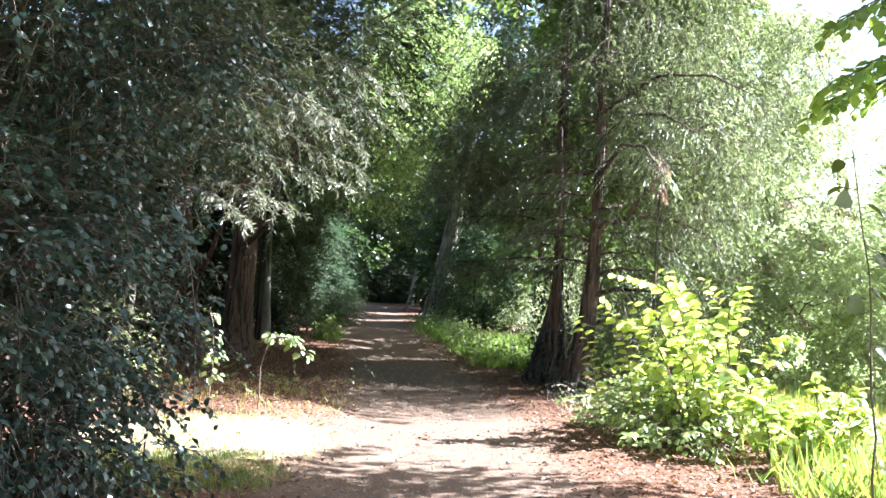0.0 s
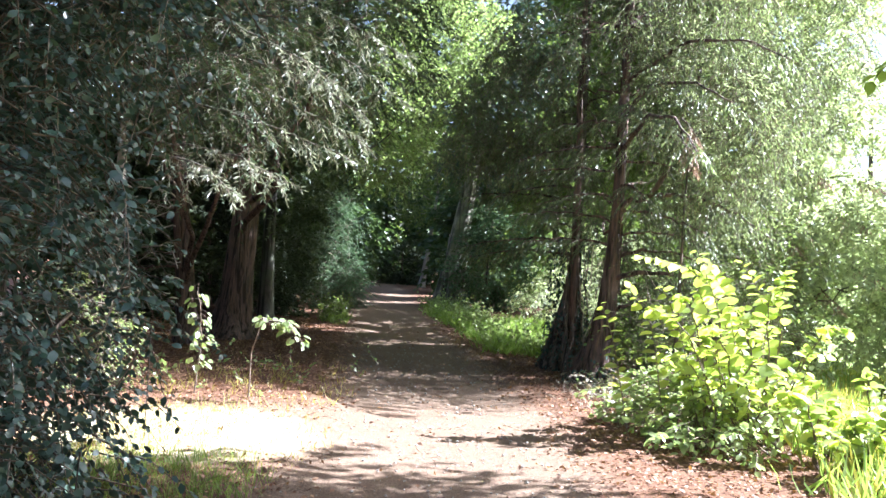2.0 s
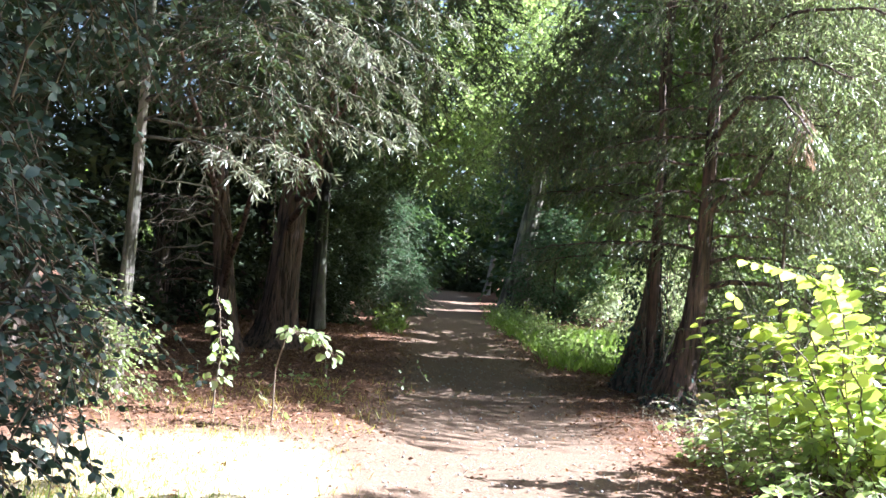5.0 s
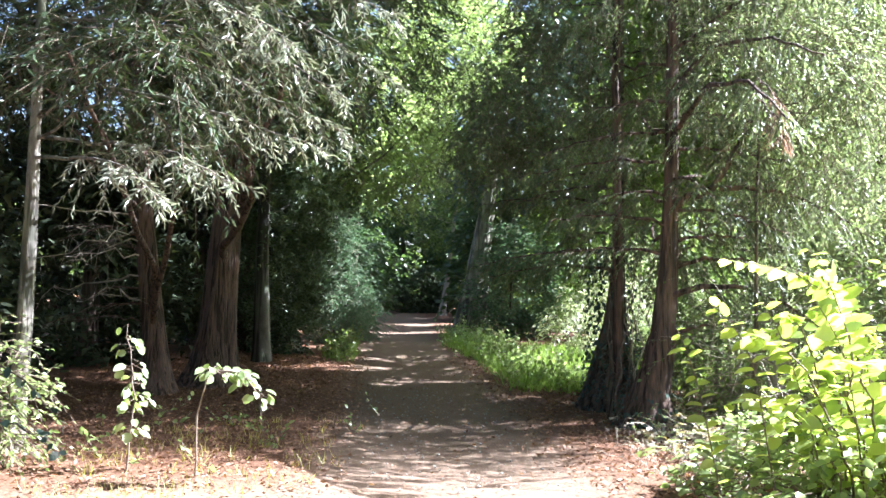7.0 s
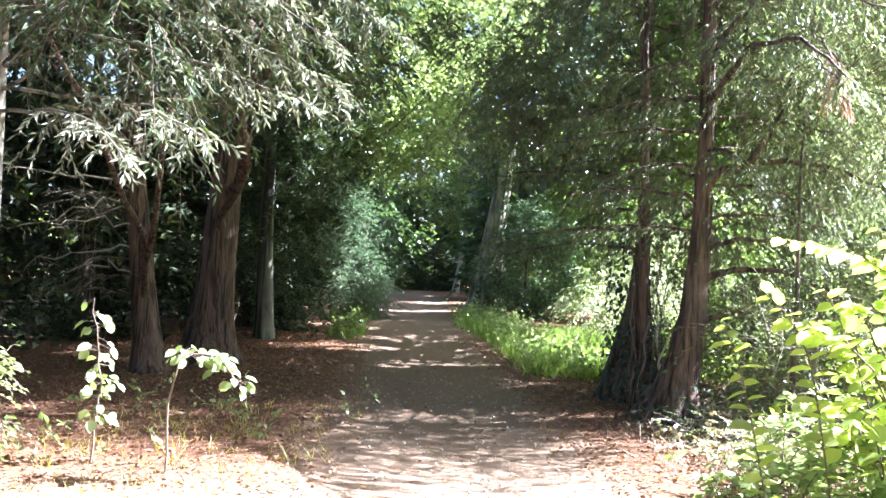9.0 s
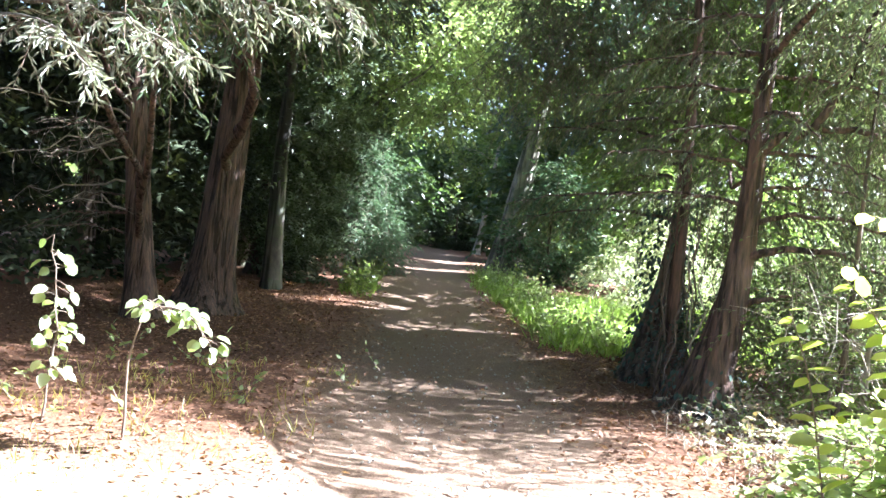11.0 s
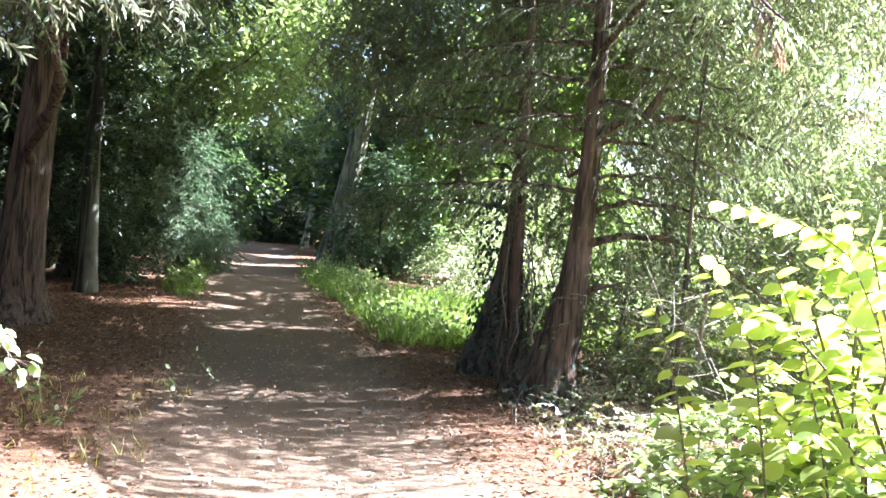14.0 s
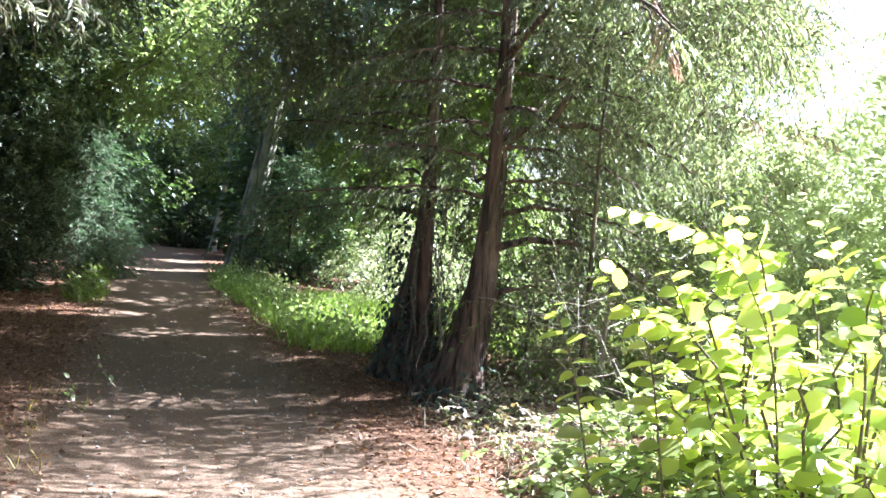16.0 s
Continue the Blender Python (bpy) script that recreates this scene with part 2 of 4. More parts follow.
def tube(path, radii, sides=8, ridges=0.0, seed=0):
    """A tapered limb along a path; ridges gives fluted, furrowed bark."""
    path, radii = np.asarray(path, float), np.asarray(radii, float)
    n = len(path)
    t = unit(np.gradient(path, axis=0))
    ref = np.where(np.abs(t[:, 2:3]) < 0.9, np.array([[0, 0, 1.0]]), np.array([[1.0, 0, 0]]))
    if np.abs(t[0, 2]) > 0.7:
        ref = np.tile([[1.0, 0, 0]], (n, 1))
    u = unit(np.cross(t, ref))
    w = np.cross(t, u)
    a = np.linspace(0, 2 * np.pi, sides, endpoint=False)
    r = radii[:, None] * np.ones((1, sides))
    if ridges:
        s = np.linspace(0, 1, n)[:, None] * 9
        r = r * (1 + ridges * (np.sin(5 * a + 1.3 * np.sin(s) + seed) * 0.5 + np.sin(9 * a - 0.8 * s + 2 * seed) * 0.35 + np.sin(17 * a + 2.1 * np.sin(0.7 * s + seed)) * 0.25))
    v = path[:, None] + r[..., None] * (np.cos(a)[None, :, None] * u[:, None] + np.sin(a)[None, :, None] * w[:, None])
    i, j = np.meshgrid(np.arange(n - 1), np.arange(sides), indexing="ij")
    j2 = (j + 1) % sides
    f = np.stack([i * sides + j, i * sides + j2, (i + 1) * sides + j2, (i + 1) * sides + j], -1).reshape(-1, 4)
    return v.reshape(-1, 3), f


def thin_tubes(starts, mids, ends, r0, r1):
    """Many three-sided twigs at once, each bent at its middle."""
    p = np.stack([starts, mids, ends], 1)
    d = unit(ends - starts)
    u = unit(np.cross(d, np.array([0.31, 0.52, 0.8])))
    w = np.cross(d, u)
    a = np.array([0, 2.1, 4.2])
    ring = np.cos(a)[None, :, None] * u[:, None] + np.sin(a)[None, :, None] * w[:, None]
    r = np.stack([r0, 0.5 * (r0 + r1), r1], 1)
    v = p[:, :, None] + r[:, :, None, None] * ring[:, None]
    n = len(starts)
    base = np.arange(n)[:, None, None] * 9
    f = np.array([[3 * i + j, 3 * i + (j + 1) % 3, 3 * i + 3 + (j + 1) % 3, 3 * i + 3 + j] for i in range(2) for j in range(3)])
    return v.reshape(-1, 3), (base + f[None]).reshape(-1, 4)


def needle_spray(pairs, width, length):
    v, f = [], []
    for i in range(pairs):
        x = 0.06 + 0.94 * i / pairs
        half = length * (1 - 0.55 * (i / pairs) ** 2)
        for s in (-1, 1):
            k = len(v)
            v += [(x - width, 0, 0), (x + width, 0, 0.0), (x + 0.55 * half, s * half, -0.05 + 0.03 * (i % 2))]
            f.append((k, k + 1, k + 2))
    return np.array(v), np.array(f)


BLADE = (np.array([(0, 0, 0), (0.3, 0.3, 0.07), (0.68, 0.27, 0.05), (1, 0, -0.1), (0.68, -0.27, 0.05), (0.3, -0.3, 0.07), (0.5, 0, -0.01)]),
         np.array([(0, 6, 1), (1, 6, 2), (2, 6, 3), (3, 6, 4), (4, 6, 5), (5, 6, 0)]))
OVAL = (np.array([(0, 0, 0), (0.35, 0.3, 0.07), (0.75, 0.24, 0.04), (1, 0, -0.1), (0.75, -0.24, 0.04), (0.35, -0.3, 0.07)]),
        np.array([(0, 5, 1), (1, 5, 2), (2, 5, 4), (2, 4, 3)]))
ROUND = (np.array([(0.45, 0, -0.02), (0, 0, 0), (0.06, 0.3, 0.05), (0.36, 0.46, 0.08), (0.7, 0.36, 0.05), (1, 0, -0.1), (0.7, -0.36, 0.05), (0.36, -0.46, 0.08), (0.06, -0.3, 0.05)]),
         np.array([(0, i, i % 8 + 1) for i in range(8, 0, -1)]))
SMALL = (np.array([(0, 0, 0), (0.45, 0.28, 0.06), (1, 0, -0.06), (0.45, -0.28, 0.06)]), np.array([(0, 2, 1), (0, 3, 2)]))
NARROW = (np.array([(0, 0, 0), (0.4, 0.095, 0.03), (1, 0, -0.1), (0.4, -0.095, 0.03)]), np.array([(0, 2, 1), (0, 3, 2)]))
SPRIG = (np.array([(0, 0, 0), (0.45, 0.15, 0.03), (1, 0, -0.12), (0.45, -0.15, 0.03)]), np.array([(0, 2, 1), (0, 3, 2)]))
FINGER = (np.array([(0, 0, 0), (0.45, 0.1, 0.02), (1, 0, -0.08), (0.45, -0.1, 0.02), (0.45, 0, 0.09), (0.45, 0, -0.1)]), np.array([(0, 2, 1), (0, 3, 2), (0, 4, 2), (0, 2, 5)]))
SPRAY = needle_spray(4, 0.07, 0.24)
FROND = needle_spray(2, 0.13, 0.36)
STRAW = (np.array([(0, 0.03, 0), (0, -0.03, 0), (0.5, 0.022, 0.06), (0.5, -0.022, 0.06), (1, 0, -0.05)]), np.array([(0, 1, 3), (0, 3, 2), (2, 3, 4)]))


def lay(template, at, way, normal, size):
    """Copies of a leaf shape at points, along ways, facing normals, joined."""
    tv, tf = template
    x = unit(way)
    y = unit(np.cross(normal, x))
    z = np.cross(x, y)
    size = np.broadcast_to(np.asarray(size, float), (len(at),))[:, None, None]
    v = at[:, None] + size * (tv[None, :, 0:1] * x[:, None] + tv[None, :, 1:2] * y[:, None] + tv[None, :, 2:3] * z[:, None])
    f = tf[None] + (np.arange(len(at)) * len(tv))[:, None, None]
    return v.reshape(-1, 3), f.reshape(-1, 3)


def ball(n):
    return unit(rng.normal(size=(n, 3)))


def blob(centre, radii, n, shell=0.45):
    """Points in an uneven ellipsoid, more of them near its skin."""
    d = ball(n)
    r = shell + (1 - shell) * rng.random(n) ** 0.6
    lump = 1 + 0.18 * np.sin(3.1 * d[:, 0] * 2 + centre[0]) * np.cos(2.7 * d[:, 1] * 2 + centre[1]) + 0.12 * np.sin(7 * d[:, 2] + centre[2])
    return np.asarray(centre, float) + d * (r * lump)[:, None] * np.asarray(radii, float)


def leafy_twigs(centres, per, length, leaves, leaf, size, droop=0.3, heart=None, spread=0.12, flat=0.7, outward=0.6):
    """Twigs round each centre and leaves along them: (twig geometry, leaf geometry)."""
    n = len(centres) * per
    c = np.repeat(centres, per, 0)
    d = ball(n)
    d[:, 2] *= 0.6
    if heart is not None:
        d = d + outward * unit(c - heart)
    d = unit(d)
    ln = length * (0.55 + 0.9 * rng.random(n))[:, None]
    s = c + rng.normal(size=(n, 3)) * spread
    m = s + 0.5 * ln * d
    e = s + ln * d
    m[:, 2] -= droop * 0.25 * ln[:, 0]
    e[:, 2] -= droop * ln[:, 0]
    twigs = thin_tubes(s, m, e, np.full(n, 0.006), np.full(n, 0.002))
    k = n * leaves
    u = (np.tile(np.linspace(0.08, 1.0, leaves), n) + rng.normal(size=k) * 0.04)[:, None]
    rs, rm, re = (np.repeat(a, leaves, 0) for a in (s, m, e))
    at = (1 - u) ** 2 * rs + 2 * u * (1 - u) * (2 * rm - 0.5 * (rs + re)) + u ** 2 * re
    along = unit(re - rs)
    side = unit(np.cross(along, np.array([0.05, 0.02, 1.0]))) * np.where(np.arange(k) % 2, 1, -1)[:, None]
    way = along * 0.75 + side * 0.8 + rng.normal(size=(k, 3)) * 0.3
    way[:, 2] -= droop * 0.5
    normal = np.array([0, 0, 1.0]) * flat + rng.normal(size=(k, 3)) * 0.45
    return twigs, lay(leaf, at, way, normal, size * (0.65 + 0.7 * rng.random(k)))


def bent(a, b, sag=0.1, n=7, wobble=0.05):
    a, b = np.asarray(a, float), np.asarray(b, float)
    u = np.linspace(0, 1, n)[:, None]
    p = a + (b - a) * u
    p[:, 2] += (4 * sag * u * (1 - u))[:, 0] * np.linalg.norm(b - a)
    p[1:-1] += rng.normal(size=(n - 2, 3)) * wobble
    return p


def tree(name, label, category, trunk, girth, bark, crowns, clumps, twigs, twig_len, leaves, leaf, size, leaf_mat, limbs=7, droop=0.3, ridges=0.12, sides=20, flare=1.5, flare_len=0.28,
         brush=1.0, group="", limb_sag=-0.05, limb_r=0.3, flat=0.7, shell=0.45, named="crown", twig_mat=None):
    """A tree: trunk, limbs that reach into the crown, and a crown of leafy twigs. crowns: (centre, radii, how dense if not 1) of its masses."""
    trunk = np.asarray(trunk, float)
    trunk[0, 2] = ground_height(trunk[0, 0], trunk[0, 1]) - 0.04
    top = thing(name, tuple(trunk[0] + np.array([0, 0, 0.04])), label, category, group)
    n = 34
    u = np.linspace(0, 1, n)
    s = np.linspace(0, 1, len(trunk))
    line = np.stack([np.interp(u, s, trunk[:, i]) for i in range(3)], 1)
    k = np.array([1, 2, 3, 2, 1]) / 9
    pad = np.concatenate([line[:1]] * 2 + [line] + [line[-1:]] * 2)
    smooth = np.stack([np.convolve(pad[:, i], k, "valid") for i in range(3)], 1)
    smooth[0], smooth[-1] = line[0], line[-1]
    rad = girth * (1 - 0.8 * u) * (1 + (flare - 1) * np.exp(-(smooth[:, 2] - smooth[0, 2]) / flare_len))
    mesh_part("trunk", tube(smooth, rad, sides, ridges, seed=girth * 31), bark, top)
    share = [r[0] * r[1] * r[2] * (more[0] if more else 1) for _, r, *more in crowns]
    pts, hearts = [], []
    for (c, r, *more), part_of in zip(crowns, share):
        m = max(3, int(clumps * part_of / sum(share)))
        pts.append(blob(c, r, m, shell))
        hearts.append(np.tile(np.asarray(c, float), (m, 1)))
    pts, hearts = np.concatenate(pts), np.concatenate(hearts)
    low = ground_height(pts[:, 0], pts[:, 1]) + 0.15
    pts[:, 2] = np.maximum(pts[:, 2], low)
    pick = rng.choice(len(pts), min(limbs, len(pts)), replace=False)
    for i in pick:
        h = np.clip(pts[i, 2] - 0.35 * np.linalg.norm(pts[i, :2] - smooth[0, :2]), smooth[2, 2], smooth[-3, 2])
        j = int(np.argmin(np.abs(smooth[:, 2] - h)))
        r0 = max(0.012, limb_r * rad[j])
        mesh_part("limb", tube(bent(smooth[j], pts[i], limb_sag), np.linspace(r0, 0.3 * r0, 7), 7), twig_mat or bark, top)
    tw = np.repeat(np.repeat(hearts, 1, 0), twigs, 0)
    t_geo, l_geo = leafy_twigs(pts, twigs, twig_len, leaves, leaf, size, droop, tw, flat=flat)
    if brush:
        tagged(mesh_part("twig_work", t_geo, TWIG, top), kind="stuff")
    tagged(mesh_part(named, l_geo, leaf_mat, top), kind="stuff")
    return top


def more_crown(top, crowns, clumps, twigs, twig_len, leaves, leaf, size, mat, droop=0.3, flat=0.7, named="crown", shell=0.45):
    """Further leafy masses on a tree that stands already."""
    share = [q[0] * q[1] * q[2] for _, q in crowns]
    pts = np.concatenate([blob(c, q, max(3, int(clumps * w / sum(share))), shell) for (c, q), w in zip(crowns, share)])
    pts[:, 2] = np.maximum(pts[:, 2], ground_height(pts[:, 0], pts[:, 1]) + 0.15)
    t_geo, l_geo = leafy_twigs(pts, twigs, twig_len, leaves, leaf, size, droop, flat=flat)
    tagged(mesh_part("twig_work", t_geo, TWIG, top), kind="stuff")
    tagged(mesh_part(named, l_geo, mat, top), kind="stuff")


# ---- the ground: one sheet, with the path, the litter under the trees and the grass beside them ----
PATH_Y = [-20, 0, 11, 17, 28.6, 45, 60, 80]
PATH_X = [0.3, 0.1, -0.05, -0.55, -2.1, -3.4, -6.5, -12]
PATH_W = [1.3, 1.3, 1.2, 1.15, 1.15, 1.3, 1.3, 1.3]


def path_side(x, y):
    """Metres from the middle of the path, and its half width there."""
    return x - np.interp(y, PATH_Y, PATH_X), np.interp(y, PATH_Y, PATH_W)


def build_ground():
    xs = np.unique(np.concatenate([np.linspace(-900, -40, 8), np.linspace(-40, -6, 26), np.arange(-6, 7, 0.12), np.linspace(7, 40, 26), np.linspace(40, 900, 8)]))
    ys = np.unique(np.concatenate([np.linspace(-900, -20, 8), np.linspace(-20, 1, 20), np.arange(1, 34, 0.14), np.linspace(34, 90, 60), np.linspace(90, 900, 8)]))
    gx, gy = np.meshgrid(xs, ys)
    gz = ground_height(gx, gy)
    d, w = path_side(gx, gy)
    off = np.abs(d) - w
    gz = gz - 0.03 * np.exp(-(d / (0.95 * w)) ** 2) + 0.015 * np.exp(-((off - 0.4) / 0.4) ** 2)
    v = np.stack([gx, gy, gz], -1).reshape(-1, 3)
    ny, nx = gx.shape
    i, j = np.meshgrid(np.arange(ny - 1), np.arange(nx - 1), indexing="ij")
    f = np.stack([i * nx + j, i * nx + j + 1, (i + 1) * nx + j + 1, (i + 1) * nx + j], -1).reshape(-1, 4)
    ob = mesh_part("ground", (v, f), GROUND)
    tagged(ob, "pale trodden earth path through red-brown leaf litter", "ground", kind="structure")
    path = np.clip(0.5 - off / 1.1, 0, 1)
    # pale path soil spread over the clearing to brighten the sun patch
    path = np.maximum(path, 0.8 * np.clip(1.5 - np.hypot((gx + 2.0) / 1.7, (gy - 9.0) / 1.6), 0, 1))
    grass = np.clip((gx - 3.2) / 1.5, 0, 1)
    grass = np.maximum(grass, np.clip(1 - np.abs(d - 2.0) / 1.0, 0, 1) * ((gy > 18) & (gy < 33)))
    grass = np.maximum(grass, 0.6 * np.clip(1 - np.hypot(gx + 2.2, (gy - 8.2) / 1.4) / 1.2, 0, 1))
    # pale ellipse where the sun falls: dry grass and painted sunlight
    sunlit_straw = np.clip(1.3 - np.hypot((gx + 2.3) / 1.4, (gy - 8.7) / 1.6), 0, 1)
    col = ob.data.color_attributes.new("cover", "FLOAT_COLOR", "POINT")
    rgba = np.stack([path, grass, sunlit_straw, np.ones_like(path)], -1).reshape(-1)
    col.data.foreach_set("color", rgba.astype(np.float32))


build_ground()


def scatter(n, x0, x1, y0, y1, keep):
    x, y = rng.uniform(x0, x1, n), rng.uniform(y0, y1, n)
    ok = rng.random(n) < keep(x, y)
    x, y = x[ok], y[ok]
    return np.stack([x, y, ground_height(x, y)], -1)


def tufts(name, label, pts, blades, height, mat, lean=0.45):
    n = len(pts) * blades
    at = np.repeat(pts, blades, 0) + np.concatenate([rng.normal(size=(n, 2)) * 0.05, np.full((n, 1), -0.02)], 1)
    way = np.concatenate([rng.normal(size=(n, 2)) * lean, np.ones((n, 1))], 1)
    ob = mesh_part(name, lay(STRAW, at, way, np.concatenate([rng.normal(size=(n, 2)), np.zeros((n, 1))], 1), height * (0.5 + 0.8 * rng.random(n))), mat)
    return tagged(ob, label, "grass", kind="stuff")


# ---- the trees and shrubs on the shaded side of the path ----
tree("yew_tree", "slim yew with a red-brown fibrous trunk in deep shade", "tree",
     [(-4.42, 16.5, 0), (-4.72, 16.6, 2.2), (-4.95, 16.6, 4.5), (-5.1, 16.7, 8)], 0.19, BARK_RED,
     [((-4.2, 14.2, 4.6), (2.2, 2.6, 1.5)), ((-2.9, 11.8, 3.5), (1.2, 1.6, 0.8)), ((-5, 17, 7.5), (2.6, 3, 2))], 330, 6, 0.55, 15, FINGER, 0.1, LEAF_YEW, limbs=22, droop=0.55, limb_sag=0.06)
tree("yew_tree", "broad yew with furrowed red-brown bark and a flared foot", "tree",
     [(-3.95, 17.6, 0), (-3.88, 17.7, 2), (-3.72, 17.8, 5), (-3.65, 18, 9)], 0.33, BARK_RED,
     [((-3.2, 17.5, 6.6), (2.8, 3, 2.4)), ((-2.2, 14, 4.6), (1.3, 2.2, 0.9))], 300, 6, 0.55, 12, FINGER, 0.13, LEAF_YEW, limbs=16, droop=0.5, flare=1.7, ridges=0.16, sides=28)
tree("woodland_tree", "grey-barked woodland tree with sun flecks mottled into its bark", "tree",
     [(-4.25, 22.0, 0), (-4.3, 22, 2.5), (-4.25, 22, 5), (-4.2, 22, 9)], 0.18, BARK_SUN_FLECKED,
     [((-4.6, 22.3, 6.8), (2.6, 2.6, 2.6)), ((-4.4, 22.8, 3.6), (1.5, 1.5, 1.3))], 260, 6, 0.5, 9, FROND, 0.2, LEAF_YEW, limbs=10, brush=0, flare=1.25)
FIR = tree("fir_tree", "slender fir with drooping silvery boughs over the clearing", "tree",
     [(-4.08, 11.7, 0), (-4.0, 11.7, 1.3), (-3.98, 11.7, 3), (-3.95, 11.7, 6.5)], 0.1, BARK_GREY,
     [((-3.2, 11.3, 4.0), (1.3, 1.2, 0.9)), ((-3.6, 11.6, 5.6), (1.6, 1.6, 1.0))], 120, 6, 0.5, 16, FINGER, 0.085, LEAF_YEW, limbs=10, sides=14, flare=1.3)
tree("evergreen_shrub", "large dark glossy evergreen shrub leaning over the path edge", "shrub",
     [(-3.0, 5.3, 0), (-2.9, 5.4, 1.5), (-2.7, 5.5, 3), (-2.5, 5.6, 4.5)], 0.1, BARK_DARK,
     [((-2.75, 5.1, 1.5), (1.3, 1.4, 1.5)), ((-3.1, 6.6, 1.2), (1.1, 0.9, 1.2)), ((-2.6, 5.4, 3.6), (1.45, 1.5, 1.2)), ((-2.1, 6.0, 4.6), (1.4, 1.5, 0.8)), ((-2.1, 5.9, 2.9), (0.65, 0.8, 1.1), 1.5), ((-2.45, 5.2, 0.55), (0.9, 1.0, 0.5), 1.8)], 680, 7, 0.36, 14, OVAL, 0.048, LEAF_DARK, limbs=14, droop=0.5)
tree("yew_tree", "dense dark yew behind the grey trunk", "tree",
     [(-5.4, 25.0, 0), (-5.3, 25, 3), (-5.2, 25, 9)], 0.22, BARK_DARK,
     [((-4.5, 24.6, 2.2), (0.95, 1.3, 2.0), 1.5), ((-4.3, 24.6, 5.6), (1.4, 1.8, 2.6))], 460, 6, 0.5, 9, FROND, 0.19, LEAF_YEW, limbs=6, brush=0, droop=0.7)
tree("holly_bush", "blue-green holly bush with glossy leaves beside the path", "shrub",
     [(-4.1, 29.0, 0), (-4.0, 29, 1.5), (-3.9, 29, 3.2)], 0.08, BARK_GREY,
     [((-3.7, 28.8, 1.4), (0.85, 1.4, 1.2)), ((-3.8, 28.6, 2.9), (0.7, 1.1, 0.9)), ((-4.2, 27.6, 4.0), (0.7, 1.0, 0.8)), ((-3.3, 29.4, 0.8), (0.6, 0.9, 0.6))], 270, 8, 0.4, 14, NARROW, 0.105, LEAF_TEAL, limbs=6, droop=0.4)
tree("deciduous_tree", "tall deciduous tree with bright leaves arching over the path", "tree",
     [(-6.4, 27, 0), (-6.0, 27, 3), (-5.0, 26.8, 6), (-3.6, 26.6, 9)], 0.26, BARK_GREY,
     [((-3.2, 26.5, 6.6), (2.2, 2.4, 2.2)), ((-2.0, 25.5, 5.0), (1.4, 1.6, 1.3), 2.4), ((-1.0, 27.5, 8.6), (2.2, 2.5, 1.8), 1.0), ((-1.7, 23.2, 5.6), (1.2, 1.1, 0.8), 1.6)], 470, 6, 0.55, 9, SMALL, 0.12, LEAF_LIME, limbs=14, droop=0.5)


# unseen crown added to keep sky light off the wood and path
tree("beech_tree", "added tall beech whose unseen crown blocks sky light over the wood", "tree",
     [(-7.2, 15.0, 0), (-7.0, 15, 4), (-6.8, 15.2, 7), (-6.6, 15.5, 11)], 0.24, BARK_DARK,
     [((-6.4, 14.0, 9.4), (3.0, 4.0, 1.2)), ((-5.8, 20.5, 9.8), (3.0, 4.0, 1.2)), ((-8.5, 9.5, 8.8), (3.0, 3.2, 1.2)), ((-1.0, 14.5, 9.6), (3.0, 4.2, 0.9), 1.6), ((-1.4, 21.5, 10.4), (3.0, 3.8, 0.9), 1.6)], 800, 5, 0.7, 8, SMALL, 0.3, LEAF_BROAD, limbs=12, brush=0)
# tree added for the shade of its high crown on the shrub
tree("beech_tree", "added beech whose unseen crown darkens the evergreen shrub", "tree",
     [(-6.0, 2.6, 0), (-5.8, 2.8, 3), (-5.4, 3.2, 6), (-5, 3.6, 9)], 0.22, BARK_DARK,
     [((-4.2, 4.2, 7.2), (3.0, 3.2, 1.3)), ((-5.0, 0.5, 7.6), (3, 3, 1.4))], 200, 5, 0.7, 8, SMALL, 0.24, LEAF_BROAD, limbs=8, brush=0)


def shade_tree(at, r, h, mat, label, leaf=SMALL, size=0.16, clumps=150, trunk=BARK_DARK, low=1.4, girth=0.2, name="woodland_tree", group=""):
    x, y = at
    tree(name, label, "tree", [(x, y, 0), (x + 0.1, y, h * 0.4), (x, y + 0.2, h)], girth, trunk,
         [((x, y, low + 0.3 * h), (r, r, 0.33 * h)), ((x, y, low + 0.68 * h), (0.8 * r, 0.8 * r, 0.3 * h))], clumps, 6, 0.7, 7, leaf, size, mat, limbs=6, droop=0.4, sides=12, brush=0, group=group)


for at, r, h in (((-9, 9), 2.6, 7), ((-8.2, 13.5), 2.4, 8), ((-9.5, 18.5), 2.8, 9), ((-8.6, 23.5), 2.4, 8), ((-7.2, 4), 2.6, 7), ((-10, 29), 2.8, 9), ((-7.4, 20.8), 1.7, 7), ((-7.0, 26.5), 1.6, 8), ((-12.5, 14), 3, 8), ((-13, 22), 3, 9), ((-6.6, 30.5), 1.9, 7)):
    shade_tree(at, r, h, LEAF_SHADE, "evergreen tree deep in the wood, needles darkened for shade", FROND, 0.35, 130, low=0.1, group="dark evergreens of the wood")
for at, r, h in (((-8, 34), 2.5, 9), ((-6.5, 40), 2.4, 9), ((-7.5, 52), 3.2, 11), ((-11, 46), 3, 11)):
    shade_tree(at, r, h, LEAF_FAR_DARKENED, "leafy woodland tree beyond the bend", SMALL, 0.28, 260, low=0.2, group="leafy trees beyond the bend")

